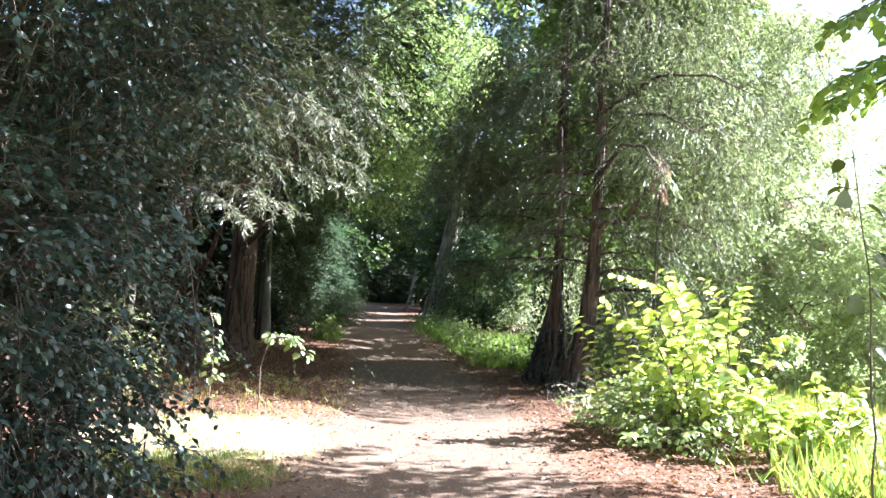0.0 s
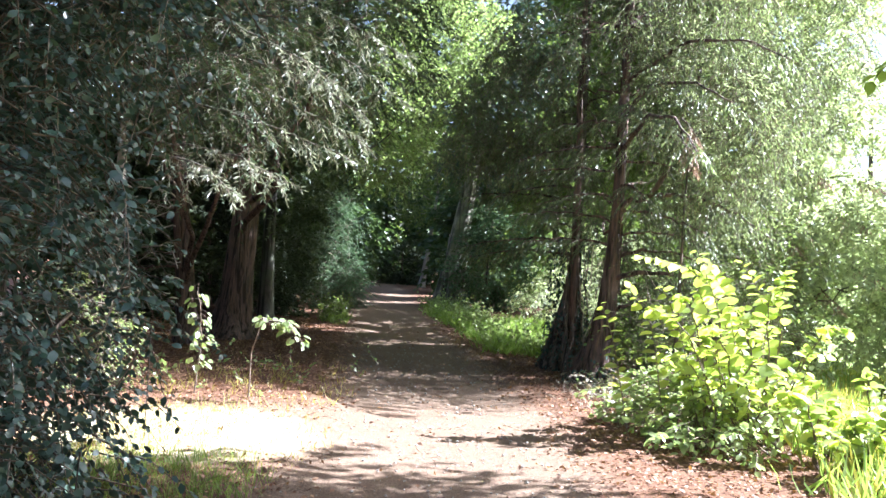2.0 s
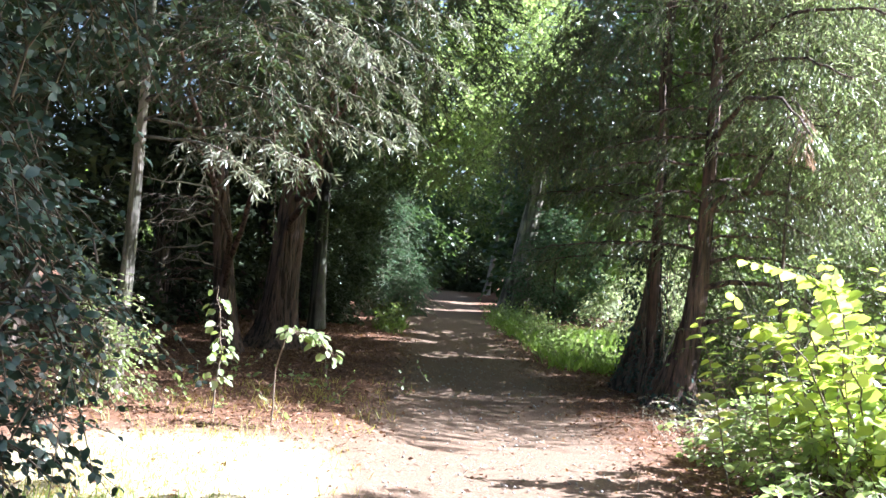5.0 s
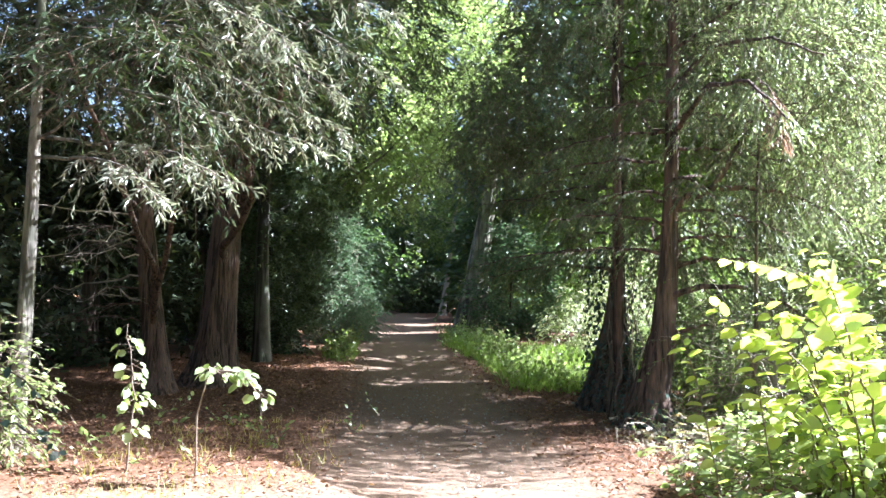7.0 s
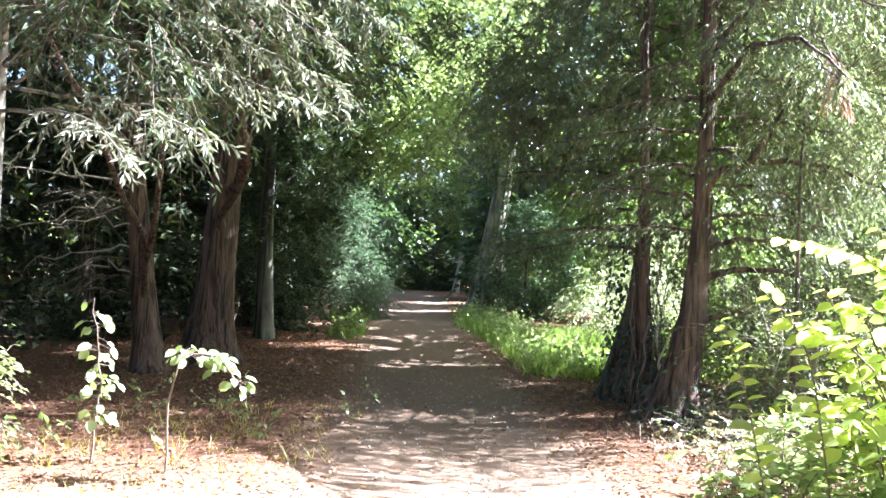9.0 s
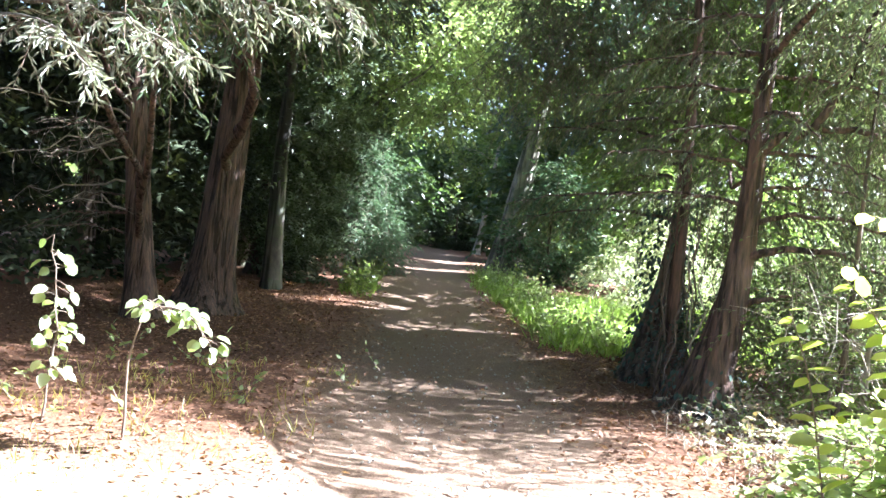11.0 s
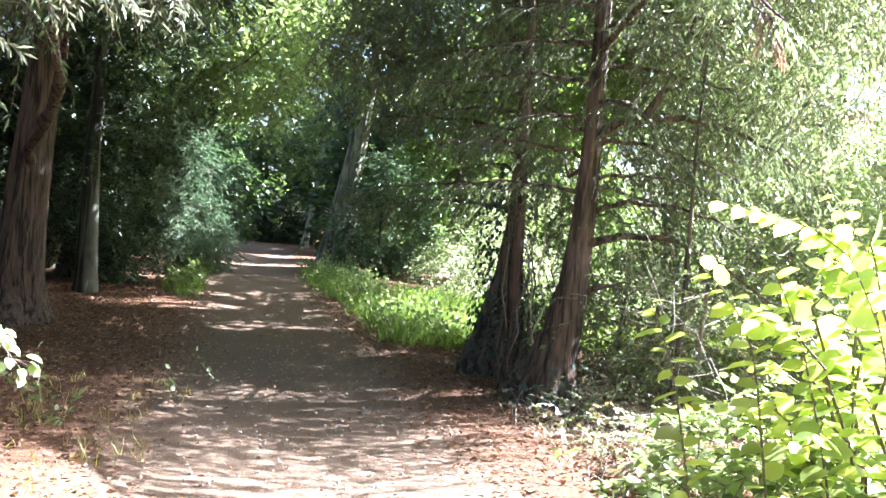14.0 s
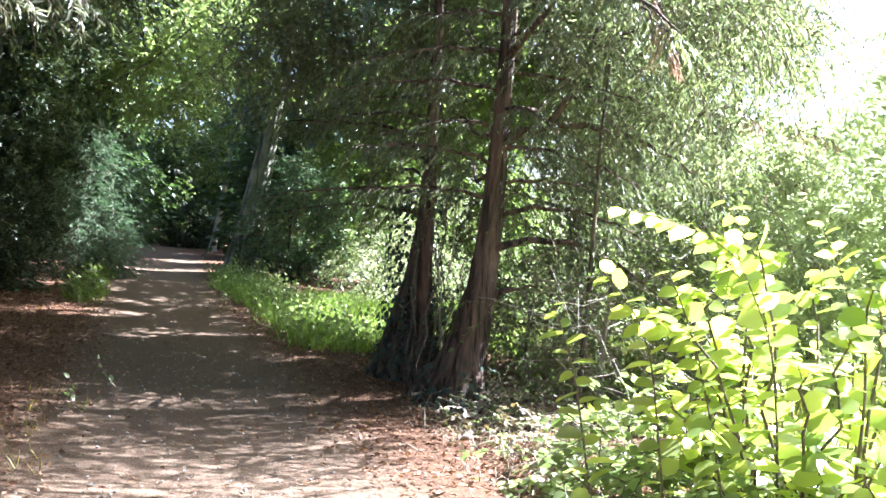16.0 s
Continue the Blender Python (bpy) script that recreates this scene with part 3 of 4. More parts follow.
# ---- the end of the view, where the path bends away under the trees ----
tree("slim_tree", "slim pale trunk standing alone beside the far path", "tree",
     [(-1.66, 50, 0), (-1.42, 50, 2.4), (-1.15, 50, 5), (-0.8, 50, 9)], 0.17, BARK_PALE,
     [((-1.2, 49.6, 5.8), (2.4, 1.6, 1.8)), ((-1, 50, 8), (2, 2, 1.6))], 130, 5, 0.6, 7, SMALL, 0.2, LEAF_BROAD, limbs=5, sides=12)
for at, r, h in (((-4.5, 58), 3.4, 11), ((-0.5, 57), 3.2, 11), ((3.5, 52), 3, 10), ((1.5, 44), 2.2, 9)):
    shade_tree(at, r, h, LEAF_FAR_DARKENED, "leafy tree closing the end of the path", SMALL, 0.33, 270, low=0.0, group="trees closing the end of the path")
# a bush in the darkened needles fills the dark hollow at the bend
tree("yew_bush", "low yew at the bend of the path, needles darkened for shade", "shrub",
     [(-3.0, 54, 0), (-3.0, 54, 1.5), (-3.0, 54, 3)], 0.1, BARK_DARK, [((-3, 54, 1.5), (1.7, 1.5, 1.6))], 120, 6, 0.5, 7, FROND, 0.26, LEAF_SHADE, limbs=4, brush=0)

# ---- the trees on the open side ----


def beech():
    """A stout fluted stem with a slighter one grown against it."""
    x, y = -0.12, 33.6
    tree("beech_tree", "old grey beech of leaning stems fluted and mossy", "tree",
         [(x, y, 0), (x + 0.15, y, 1.5), (x + 0.32, y, 3), (x + 0.6, y, 5), (x + 1.2, y, 9)], 0.5, BARK_BEECH,
         [((x - 0.4, y + 0.6, 9.4), (2.4, 2.4, 2.2)), ((x + 0.5, y - 1.3, 6.4), (2.0, 1.2, 1.2)), ((x - 1.8, y - 0.5, 6.4), (1.2, 1.6, 1.0))], 240, 6, 0.6, 8, SMALL, 0.15, LEAF_BROAD, limbs=8, ridges=0.2, sides=26, flare=1.6)
    top = [o for o in scene.objects if o.name.startswith("beech_tree")][0]
    for dx, lean, r in ((0.38, 0.34, 0.13),):
        p = np.array([(x + dx, y - 0.15, 0.4), (x + dx + 0.25 * lean, y - 0.1, 2.2), (x + dx + 0.9 * lean, y, 4.4), (x + dx + 1.3 * lean, y, 8)])
        mesh_part("stem", tube(p, [r * 1.3, r, r * 0.85, r * 0.5], 14, 0.12), BARK_BEECH, top)


beech()
# added tree that keeps the sun off the trees at the bend
tree("oak_tree", "added oak with a crown placed to shade the bend of the path", "tree",
     [(7.0, 47, 0), (6.8, 47, 4), (6.2, 47, 8), (5.6, 47, 12)], 0.3, BARK_DARK,
     [((5.6, 50.5, 11.4), (2.8, 3.6, 2.6)), ((5.6, 44.5, 11.4), (2.8, 3.4, 2.6)), ((4.6, 47.5, 8.2), (2.4, 3.4, 2.0))], 420, 5, 0.7, 8, SMALL, 0.32, LEAF_BROAD, limbs=12, brush=0)
tree("elder_bush", "green leafy bush beside the old beech", "shrub", [(1.2, 32.6, 0), (1.2, 32.6, 1.6), (1.3, 32.6, 3.4)], 0.07, BARK_GREY,
     [((1.3, 32.4, 1.5), (1.4, 1.2, 1.3)), ((1.6, 32.8, 2.9), (1.1, 1.1, 1.0))], 170, 7, 0.45, 8, SMALL, 0.12, LEAF_TEAL, limbs=6)
tree("bramble_bush", "bramble thicket behind the grass verge, leaves paled for sun glare", "shrub", [(3.4, 25.5, 0), (3.4, 25.6, 0.9), (3.5, 25.6, 1.8)], 0.03, TWIG,
     [((3.4, 25.6, 0.9), (1.5, 2.6, 0.9)), ((4.6, 28, 1.6), (1.6, 1.8, 1.4))], 200, 7, 0.45, 8, SMALL, 0.1, LEAF_PALED_FOR_SUN, limbs=8, droop=0.5)

CYPRESS = tree("cypress_tree", "twin-foot cypress with a red-brown trunk and fine drooping sprays", "tree",
     [(2.1, 14.1, 0), (2.26, 14.1, 0.85), (2.34, 14.1, 1.8), (2.38, 14.1, 2.8), (2.4, 14.1, 11.8)], 0.185, BARK_RED,
     [((2.2, 14.9, 5.2), (1.5, 1.5, 1.3), 1.3), ((2.6, 14.9, 3.1), (1.2, 0.8, 0.8), 1.4), ((3.2, 15.9, 3.0), (1.1, 1.1, 1.4), 1.3), ((2.6, 14.6, 7.2), (1.5, 1.6, 1.8), 0.8)], 165, 6, 0.5, 26, SPRIG, 0.058, LEAF_CYPRESS, limbs=26, droop=1.0, flat=0.3, flare=1.7, ridges=0.16, limb_r=0.28)
# field side of the crown, in the colour lightened for sun
more_crown(CYPRESS, [((3.7, 14.5, 4.7), (1.4, 1.5, 1.6)), ((3.6, 14.6, 7.2), (1.4, 1.6, 1.8)), ((4.2, 14.2, 2.6), (1.0, 0.9, 0.9)), ((3.9, 13.4, 3.4), (0.9, 0.8, 1.0)), ((3.1, 13.0, 5.0), (1.2, 0.7, 0.9)), ((3.8, 12.2, 3.2), (0.9, 0.5, 0.7)), ((5.2, 15.2, 5.6), (1.1, 1.4, 1.4))], 290, 7, 0.5, 28, SPRIG, 0.053, LEAF_CYPRESS_LIGHTENED, 1.0, 0.3, "sprays_painted_sunlit")
# masses added to cast shade on path and fir, the two highest unseen
more_crown(CYPRESS, [((3.4, 12.9, 3.6), (1.2, 0.9, 1.1)), ((4.6, 13.2, 4.6), (1.2, 1.0, 1.3)), ((2.8, 12.6, 10.7), (1.8, 1.8, 1.5)), ((4.6, 13.2, 11.6), (1.8, 1.8, 1.5))], 190, 6, 0.5, 26, SPRIG, 0.057, LEAF_CYPRESS, 1.0, 0.3, "shade_casting_sprays")
IVIED = tree("cypress_tree", "ivy-wrapped cypress with a thin upper trunk", "tree",
     [(1.92, 15.9, 0), (1.98, 15.9, 0.9), (2.04, 15.9, 1.9), (2.05, 15.9, 8.5)], 0.15, BARK_DARK,
     [((1.9, 16.4, 6), (2.1, 2.0, 1.9)), ((0.8, 16.4, 4.2), (1.5, 1.3, 1.2), 2.4), ((2.1, 16.3, 2.8), (0.8, 0.8, 0.9), 1.2), ((2.4, 17.6, 3.6), (1.2, 1.1, 1.3), 1.2), ((2.4, 16.4, 8), (1.8, 1.8, 1.6), 0.6)], 155, 6, 0.5, 26, SPRIG, 0.058, LEAF_CYPRESS, limbs=20, droop=0.9, flat=0.3, flare=3.1, flare_len=0.9, ridges=0.16, limb_r=0.3)
more_crown(IVIED, [((0.9, 15.8, 4.5), (1.1, 0.9, 1.1)), ((0.35, 15.8, 3.7), (0.8, 0.8, 0.7)), ((2.65, 16.6, 1.6), (0.6, 0.5, 1.1)), ((3.3, 15.0, 1.5), (0.6, 0.5, 0.9))], 104, 6, 0.5, 26, SPRIG, 0.058, LEAF_CYPRESS, 0.8, 0.3)
tree("thin_tree", "thin bare-stemmed young tree among the cypress branches", "tree",
     [(3.15, 13.6, 0), (3.2, 13.6, 1.2), (3.2, 13.6, 2.6), (3.3, 13.6, 4.5)], 0.032, BARK_DARK, [((3.5, 13.5, 4.2), (0.8, 0.8, 0.7))], 30, 6, 0.45, 9, NARROW, 0.1, LEAF_PALED_FOR_SUN, limbs=6, sides=10)
tree("cypress_tree", "cypress with drooping sprays paled for sun glare and some withered tips", "tree",
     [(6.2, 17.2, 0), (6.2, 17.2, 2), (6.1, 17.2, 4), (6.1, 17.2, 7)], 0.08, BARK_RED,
     [((5.6, 16.8, 3.6), (1.6, 1.4, 1.9)), ((6.6, 17, 2.0), (1.6, 1.4, 1.5)), ((5.9, 17.2, 6.0), (1.4, 1.5, 1.5), 1.6), ((5.4, 18.6, 5.0), (1.1, 1.3, 1.6), 1.4)], 420, 6, 0.45, 9, FROND, 0.19, LEAF_PALED_FOR_SUN, limbs=16, droop=0.9, flat=0.3)
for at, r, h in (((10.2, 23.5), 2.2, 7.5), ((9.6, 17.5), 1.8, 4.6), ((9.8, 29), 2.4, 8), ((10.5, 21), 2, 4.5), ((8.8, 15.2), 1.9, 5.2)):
    shade_tree(at, r, h, LEAF_PALED_FOR_SUN, "cypress at the field edge, needles paled for sun glare", FROND, 0.24, 120, low=0.3, girth=0.13, name="cypress_tree", group="cypresses at the field edge")
for at, r, h in (((6.4, 33), 2.3, 9), ((4.0, 38), 2.4, 9)):
    shade_tree(at, r, h, LEAF_BROAD, "leafy tree standing in shade beyond the verge", SMALL, 0.22, 240, low=0.2, girth=0.15)
# its high crowns are out of view, added to shade path start and shrub
tree("maple_tree", "broad-leaved maple leaning from the field side", "tree",
     [(7.4, 6.0, 0), (7.2, 6.2, 3), (6.7, 6.5, 6.5), (6.4, 6.6, 12)], 0.22, BARK_GREY,
     [((5.7, 7.0, 6.6), (2.6, 2.3, 1.7)), ((5.4, 7.2, 4.7), (1.7, 1.7, 0.8)), ((6.6, 6.4, 10.2), (3.0, 3.0, 2.4)), ((4.3, 7.3, 3.9), (0.9, 0.6, 0.5)), ((5.4, 3.2, 7.0), (2.6, 2.4, 2.0))], 760, 5, 0.6, 7, SMALL, 0.18, LEAF_BROAD, limbs=16, brush=0)
# added tree: its crown masses block sun from the path and left trunks
tree("oak_tree", "added oak with crowns placed to shade the path", "tree",
     [(6.4, 22.5, 0), (6.3, 22.5, 3), (5.8, 22.6, 6), (5.0, 22.6, 10)], 0.2, BARK_DARK,
     [((4.1, 20.2, 5.0), (1.2, 2.4, 1.5)), ((4.3, 25.2, 5.2), (1.2, 2.6, 1.5)), ((4.2, 20.5, 9.2), (2.2, 3.2, 1.5)), ((4.0, 17.4, 7.6), (1.7, 1.7, 1.7)), ((4.6, 30, 6.0), (1.6, 2.4, 1.7)), ((4.3, 26.6, 9.3), (1.6, 1.5, 1.2), 1.6), ((4.2, 24.0, 8.6), (1.3, 1.3, 1.2), 1.3)], 1300, 5, 0.6, 8, SMALL, 0.2, LEAF_BROAD, limbs=16, brush=0)
# dark leaves put shade into this crown, which also fills a sky gap
tree("darkened_oak", "oak behind the grass verge, leaves darkened to look shaded", "tree",
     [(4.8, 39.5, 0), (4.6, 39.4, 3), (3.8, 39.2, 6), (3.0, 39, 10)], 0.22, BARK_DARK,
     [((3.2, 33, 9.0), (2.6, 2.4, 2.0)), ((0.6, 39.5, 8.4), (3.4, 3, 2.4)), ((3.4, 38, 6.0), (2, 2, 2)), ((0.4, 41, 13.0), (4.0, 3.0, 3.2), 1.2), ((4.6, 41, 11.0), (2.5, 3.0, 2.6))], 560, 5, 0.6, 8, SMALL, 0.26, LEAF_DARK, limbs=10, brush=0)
tree("privet_bush", "twiggy grey-green bush under the cypress boughs", "shrub",
     [(3.5, 13.9, 0), (3.5, 13.9, 0.8), (3.6, 13.9, 1.8)], 0.04, TWIG_DRY,
     [((3.4, 13.9, 0.9), (0.9, 0.9, 0.8)), ((4.4, 14.2, 1.3), (0.9, 1.0, 1.1))], 75, 9, 0.4, 7, SMALL, 0.06, LEAF_BROAD, limbs=10, droop=0.4)

PRIVET = bpy.data.objects["privet_bush"]
n = 170
a0 = np.stack([rng.uniform(2.5, 4.3, n), rng.uniform(12.9, 14.3, n), rng.uniform(0.05, 1.5, n)], 1)
a0[:, 2] += ground_height(a0[:, 0], a0[:, 1])
way = unit(np.stack([rng.normal(0.5, 0.7, n), rng.normal(-0.2, 0.5, n), rng.normal(-0.25, 0.35, n)], 1))
a2 = a0 + way * rng.uniform(0.35, 1.0, n)[:, None]
a2[:, 2] = np.maximum(a2[:, 2], ground_height(a2[:, 0], a2[:, 1]) + 0.02)
tagged(mesh_part("dead_twig_work", thin_tubes(a0, 0.5 * (a0 + a2) + rng.normal(size=(n, 3)) * 0.05, a2, np.full(n, 0.0042), np.full(n, 0.002)), TWIG_DRY, PRIVET, "tangle of pale dead twigs"), kind="stuff")

tree("hawthorn_bush", "low twiggy hawthorn with sparse small leaves behind the cypresses", "shrub",
     [(3.4, 16.0, 0), (3.4, 16.0, 0.6), (3.5, 16.1, 1.3)], 0.035, TWIG,
     [((3.1, 15.3, 0.55), (0.7, 0.9, 0.6)), ((3.8, 17.2, 0.8), (0.9, 1.2, 0.8)), ((4.4, 15.2, 0.7), (0.8, 1.0, 0.7)), ((3.2, 13.7, 0.35), (0.5, 0.6, 0.35))], 170, 9, 0.38, 7, SMALL, 0.055, LEAF_BROAD, limbs=14, droop=0.4)


def hazel(at, tall, wide, stems, loose, label, fronds=()):
    """A bush of arching stems with two ranks of round leaves; fronds are stems through given points."""
    base = np.array([at[0], at[1], float(ground_height(*at))])
    top = thing("hazel_bush", tuple(base), label, "shrub")
    tv, tf = ROUND
    leaf_mesh = raw_mesh("hazel_leaf", tv, tf)
    leaf_mesh.materials.append(LEAF_HAZEL)
    singles, inner = 0, []
    for i in range(stems + len(fronds)):
        if i < len(fronds):
            pts = np.asarray(fronds[i], float)
            s = np.concatenate([[0], np.cumsum(np.linalg.norm(np.diff(pts, axis=0), axis=1))])
            line = np.stack([np.interp(np.linspace(0, s[-1], 11), s, pts[:, k]) for k in range(3)], 1)
            line[1:-1] = 0.25 * line[:-2] + 0.5 * line[1:-1] + 0.25 * line[2:]
            m, first, thick = int(s[-1] / 0.058), 0.22, 0.008
        else:
            a, reach = rng.uniform(0, 6.283), wide * rng.uniform(0.25, 1.0)
            tip = base + np.array([reach * math.cos(a), reach * math.sin(a) * 1.1, tall * rng.uniform(0.3, 1.0) * (1.1 - 0.3 * reach / wide)])
            foot = base + np.array([0.25 * math.cos(a), 0.25 * math.sin(a), -0.03])
            line = bent(foot, tip, 0.3, 11, 0.03)
            m, first, thick = 22, 0.12, 0.011
        stem = mesh_part("stem", tube(line, np.linspace(thick, 0.003, 11), 5), TWIG, top)
        u = np.linspace(first, 1, m)
        at = np.stack([np.interp(u, np.linspace(0, 1, 11), line[:, k]) for k in range(3)], 1)
        along = unit(np.gradient(at, axis=0))
        steep = np.abs(along[:, 2:3]) ** 2
        side = unit(np.cross(along, steep * np.array([0.1, 1.0, 0.3]) + (1 - steep) * np.array([0.0, 0.1, 1.0]))) * np.where(np.arange(m) % 2, 1, -1)[:, None]
        way = unit(0.45 * along + side + rng.normal(size=(m, 3)) * 0.22)
        way[:, 2] -= 0.25
        way = unit(way)
        nor = np.array([0.35, -0.1, 0.95]) + rng.normal(size=(m, 3)) * (0.25 if i < len(fronds) else 0.4)
        size = 0.135 * (0.55 + 0.55 * rng.random(m)) * np.where(u > 0.9, 0.75, 1.0)
        for k in range(m):
            if singles < loose and line[-1, 0] < base[0] + 0.6:
                y = unit(np.cross(nor[k], way[k]))
                z = np.cross(way[k], y)
                ob = new("leaf", leaf_mesh)
                ob.parent = stem
                p = at[k] - base
                ob.matrix_basis = Matrix([[float(way[k][q] * size[k]), float(y[q] * size[k]), float(z[q] * size[k]), float(p[q])] for q in range(3)] + [[0, 0, 0, 1]])
                singles += 1
            else:
                inner.append((at[k], way[k], nor[k], size[k]))
    at, way, nor, size = (np.array(q) for q in zip(*inner))
    tagged(mesh_part("foliage", lay((tv, tf), at, way, nor, size), LEAF_HAZEL_IN, top), kind="stuff")


hazel((2.95, 9.8), 1.75, 1.15, 36, 300, "bright hazel bush with round yellow-green sunlit leaves",
      ([(2.85, 9.8, 0), (2.75, 9.8, 1.1), (2.55, 9.8, 1.58), (2.25, 9.8, 1.73), (1.86, 9.81, 1.77)],
       [(1.8, 9.6, 0), (1.7, 9.6, 0.5), (1.62, 9.6, 0.88), (1.56, 9.6, 1.1), (1.47, 9.6, 1.29)],
       [(2.15, 9.6, 0), (2.05, 9.6, 0.6), (1.97, 9.6, 1.1), (1.85, 9.6, 1.34), (1.7, 9.6, 1.46)],
       [(2.5, 9.65, 0), (2.35, 9.65, 0.7), (2.2, 9.65, 1.2), (2.05, 9.65, 1.48)],
       [(2.95, 9.9, 0), (2.85, 9.9, 1.0), (2.7, 9.85, 1.5), (2.4, 9.8, 1.85)],
       [(2.7, 9.6, 0), (2.6, 9.5, 0.7), (2.5, 9.45, 1.2), (2.3, 9.4, 1.5)],
       [(3.1, 9.7, 0), (3.1, 9.65, 1.0), (3.0, 9.6, 1.45), (2.75, 9.5, 1.75)]))
hazel((3.55, 8.8), 0.85, 0.9, 22, 0, "low spreading hazel bush sunlit from the field")


tree("bramble_bush", "low green brambles spreading under the hazels", "shrub", [(3.2, 9.6, 0), (3.2, 9.6, 0.3), (3.2, 9.7, 0.7)], 0.02, TWIG,
     [((2.45, 9.3, 0.22), (0.5, 0.8, 0.24)), ((2.7, 10.6, 0.3), (0.8, 0.9, 0.35))], 70, 7, 0.32, 8, BLADE, 0.07, LEAF_LIME, limbs=8, droop=0.3, sides=8, limb_r=0.5)
tree("bramble_bush", "sunlit tangle of twigs at the foot of the fir", "shrub", [(-3.8, 10.8, 0), (-3.8, 10.8, 0.4), (-3.75, 10.8, 1.2)], 0.015, TWIG_DRY,
     [((-3.95, 10.9, 0.55), (0.35, 0.4, 0.55))], 34, 7, 0.4, 7, SMALL, 0.06, LEAF_LIME, limbs=10, droop=0.5, sides=8, limb_r=0.6)


def sapling(points, leaves, label, first=0.3, size=0.095, group="saplings in the clearing", mat=None):
    """A thin stem through the given points, with stalked leaves past a share of its length."""
    pts = np.asarray(points, float)
    pts[0, 2] = ground_height(pts[0, 0], pts[0, 1]) - 0.02
    base = pts[0] + np.array([0, 0, 0.02])
    top = thing("sapling", tuple(base), label, "sapling", group)
    leaf_mesh = raw_mesh("sapling_leaf", ROUND[0] * np.array([1, 0.85, 1]), ROUND[1])
    leaf_mesh.materials.append(mat or LEAF_SAPLING)
    u0, n = np.linspace(0, 1, len(pts)), 13
    line = np.stack([np.interp(np.linspace(0, 1, n), u0, pts[:, q]) for q in range(3)], 1) + rng.normal(size=(n, 3)) * 0.008
    mesh_part("stem", tube(line, np.linspace(0.009, 0.003, n), 6), TWIG, top)
    for k in range(leaves):
        u = first + (1 - first) * rng.random()
        p = np.array([np.interp(u, np.linspace(0, 1, n), line[:, q]) for q in range(3)])
        a = rng.uniform(0, 6.283)
        out = np.array([math.cos(a), math.sin(a), rng.uniform(-0.7, 0.3)])
        p2 = p + out * rng.uniform(0.03, 0.13)
        stalk = mesh_part("leaf_stalk", thin_tubes(p[None], (0.5 * (p + p2))[None], p2[None], np.array([0.003]), np.array([0.002])), TWIG, top)
        way = unit(out + np.array([0.15, -0.1, -0.6]))
        y = unit(np.cross(np.array([0.6, -0.4, 0.8]) + rng.normal(size=3) * 0.35, way))
        z = np.cross(way, y)
        sc = size * rng.uniform(0.65, 1.15)
        q = p2 - base
        ob = new("leaf", leaf_mesh)
        ob.parent = stalk
        ob.matrix_basis = Matrix([[float(way[r] * sc), float(y[r] * sc), float(z[r] * sc), float(q[r])] for r in range(3)] + [[0, 0, 0, 1]])


sapling([(-2.74, 11.0, 0), (-2.7, 11.0, 0.5), (-2.72, 11.0, 0.8), (-2.77, 11.0, 1.2)], 50, "thin upright sapling with pale sunlit leaves", 0.2)
sapling([(-2.08, 10.75, 0), (-2.06, 10.68, 0.5), (-1.95, 10.6, 0.88), (-1.7, 10.6, 0.86), (-1.5, 10.6, 0.62)], 48, "arching sapling with large pale leaves", 0.5)
sapling([(2.42, 5.0, 0), (2.4, 5.0, 0.6), (2.38, 5.0, 1.5), (2.25, 5.0, 2.4)], 16, "thin dark sapling with a few shaded leaves", 0.55, 0.13, mat=LEAF_MAPLE)


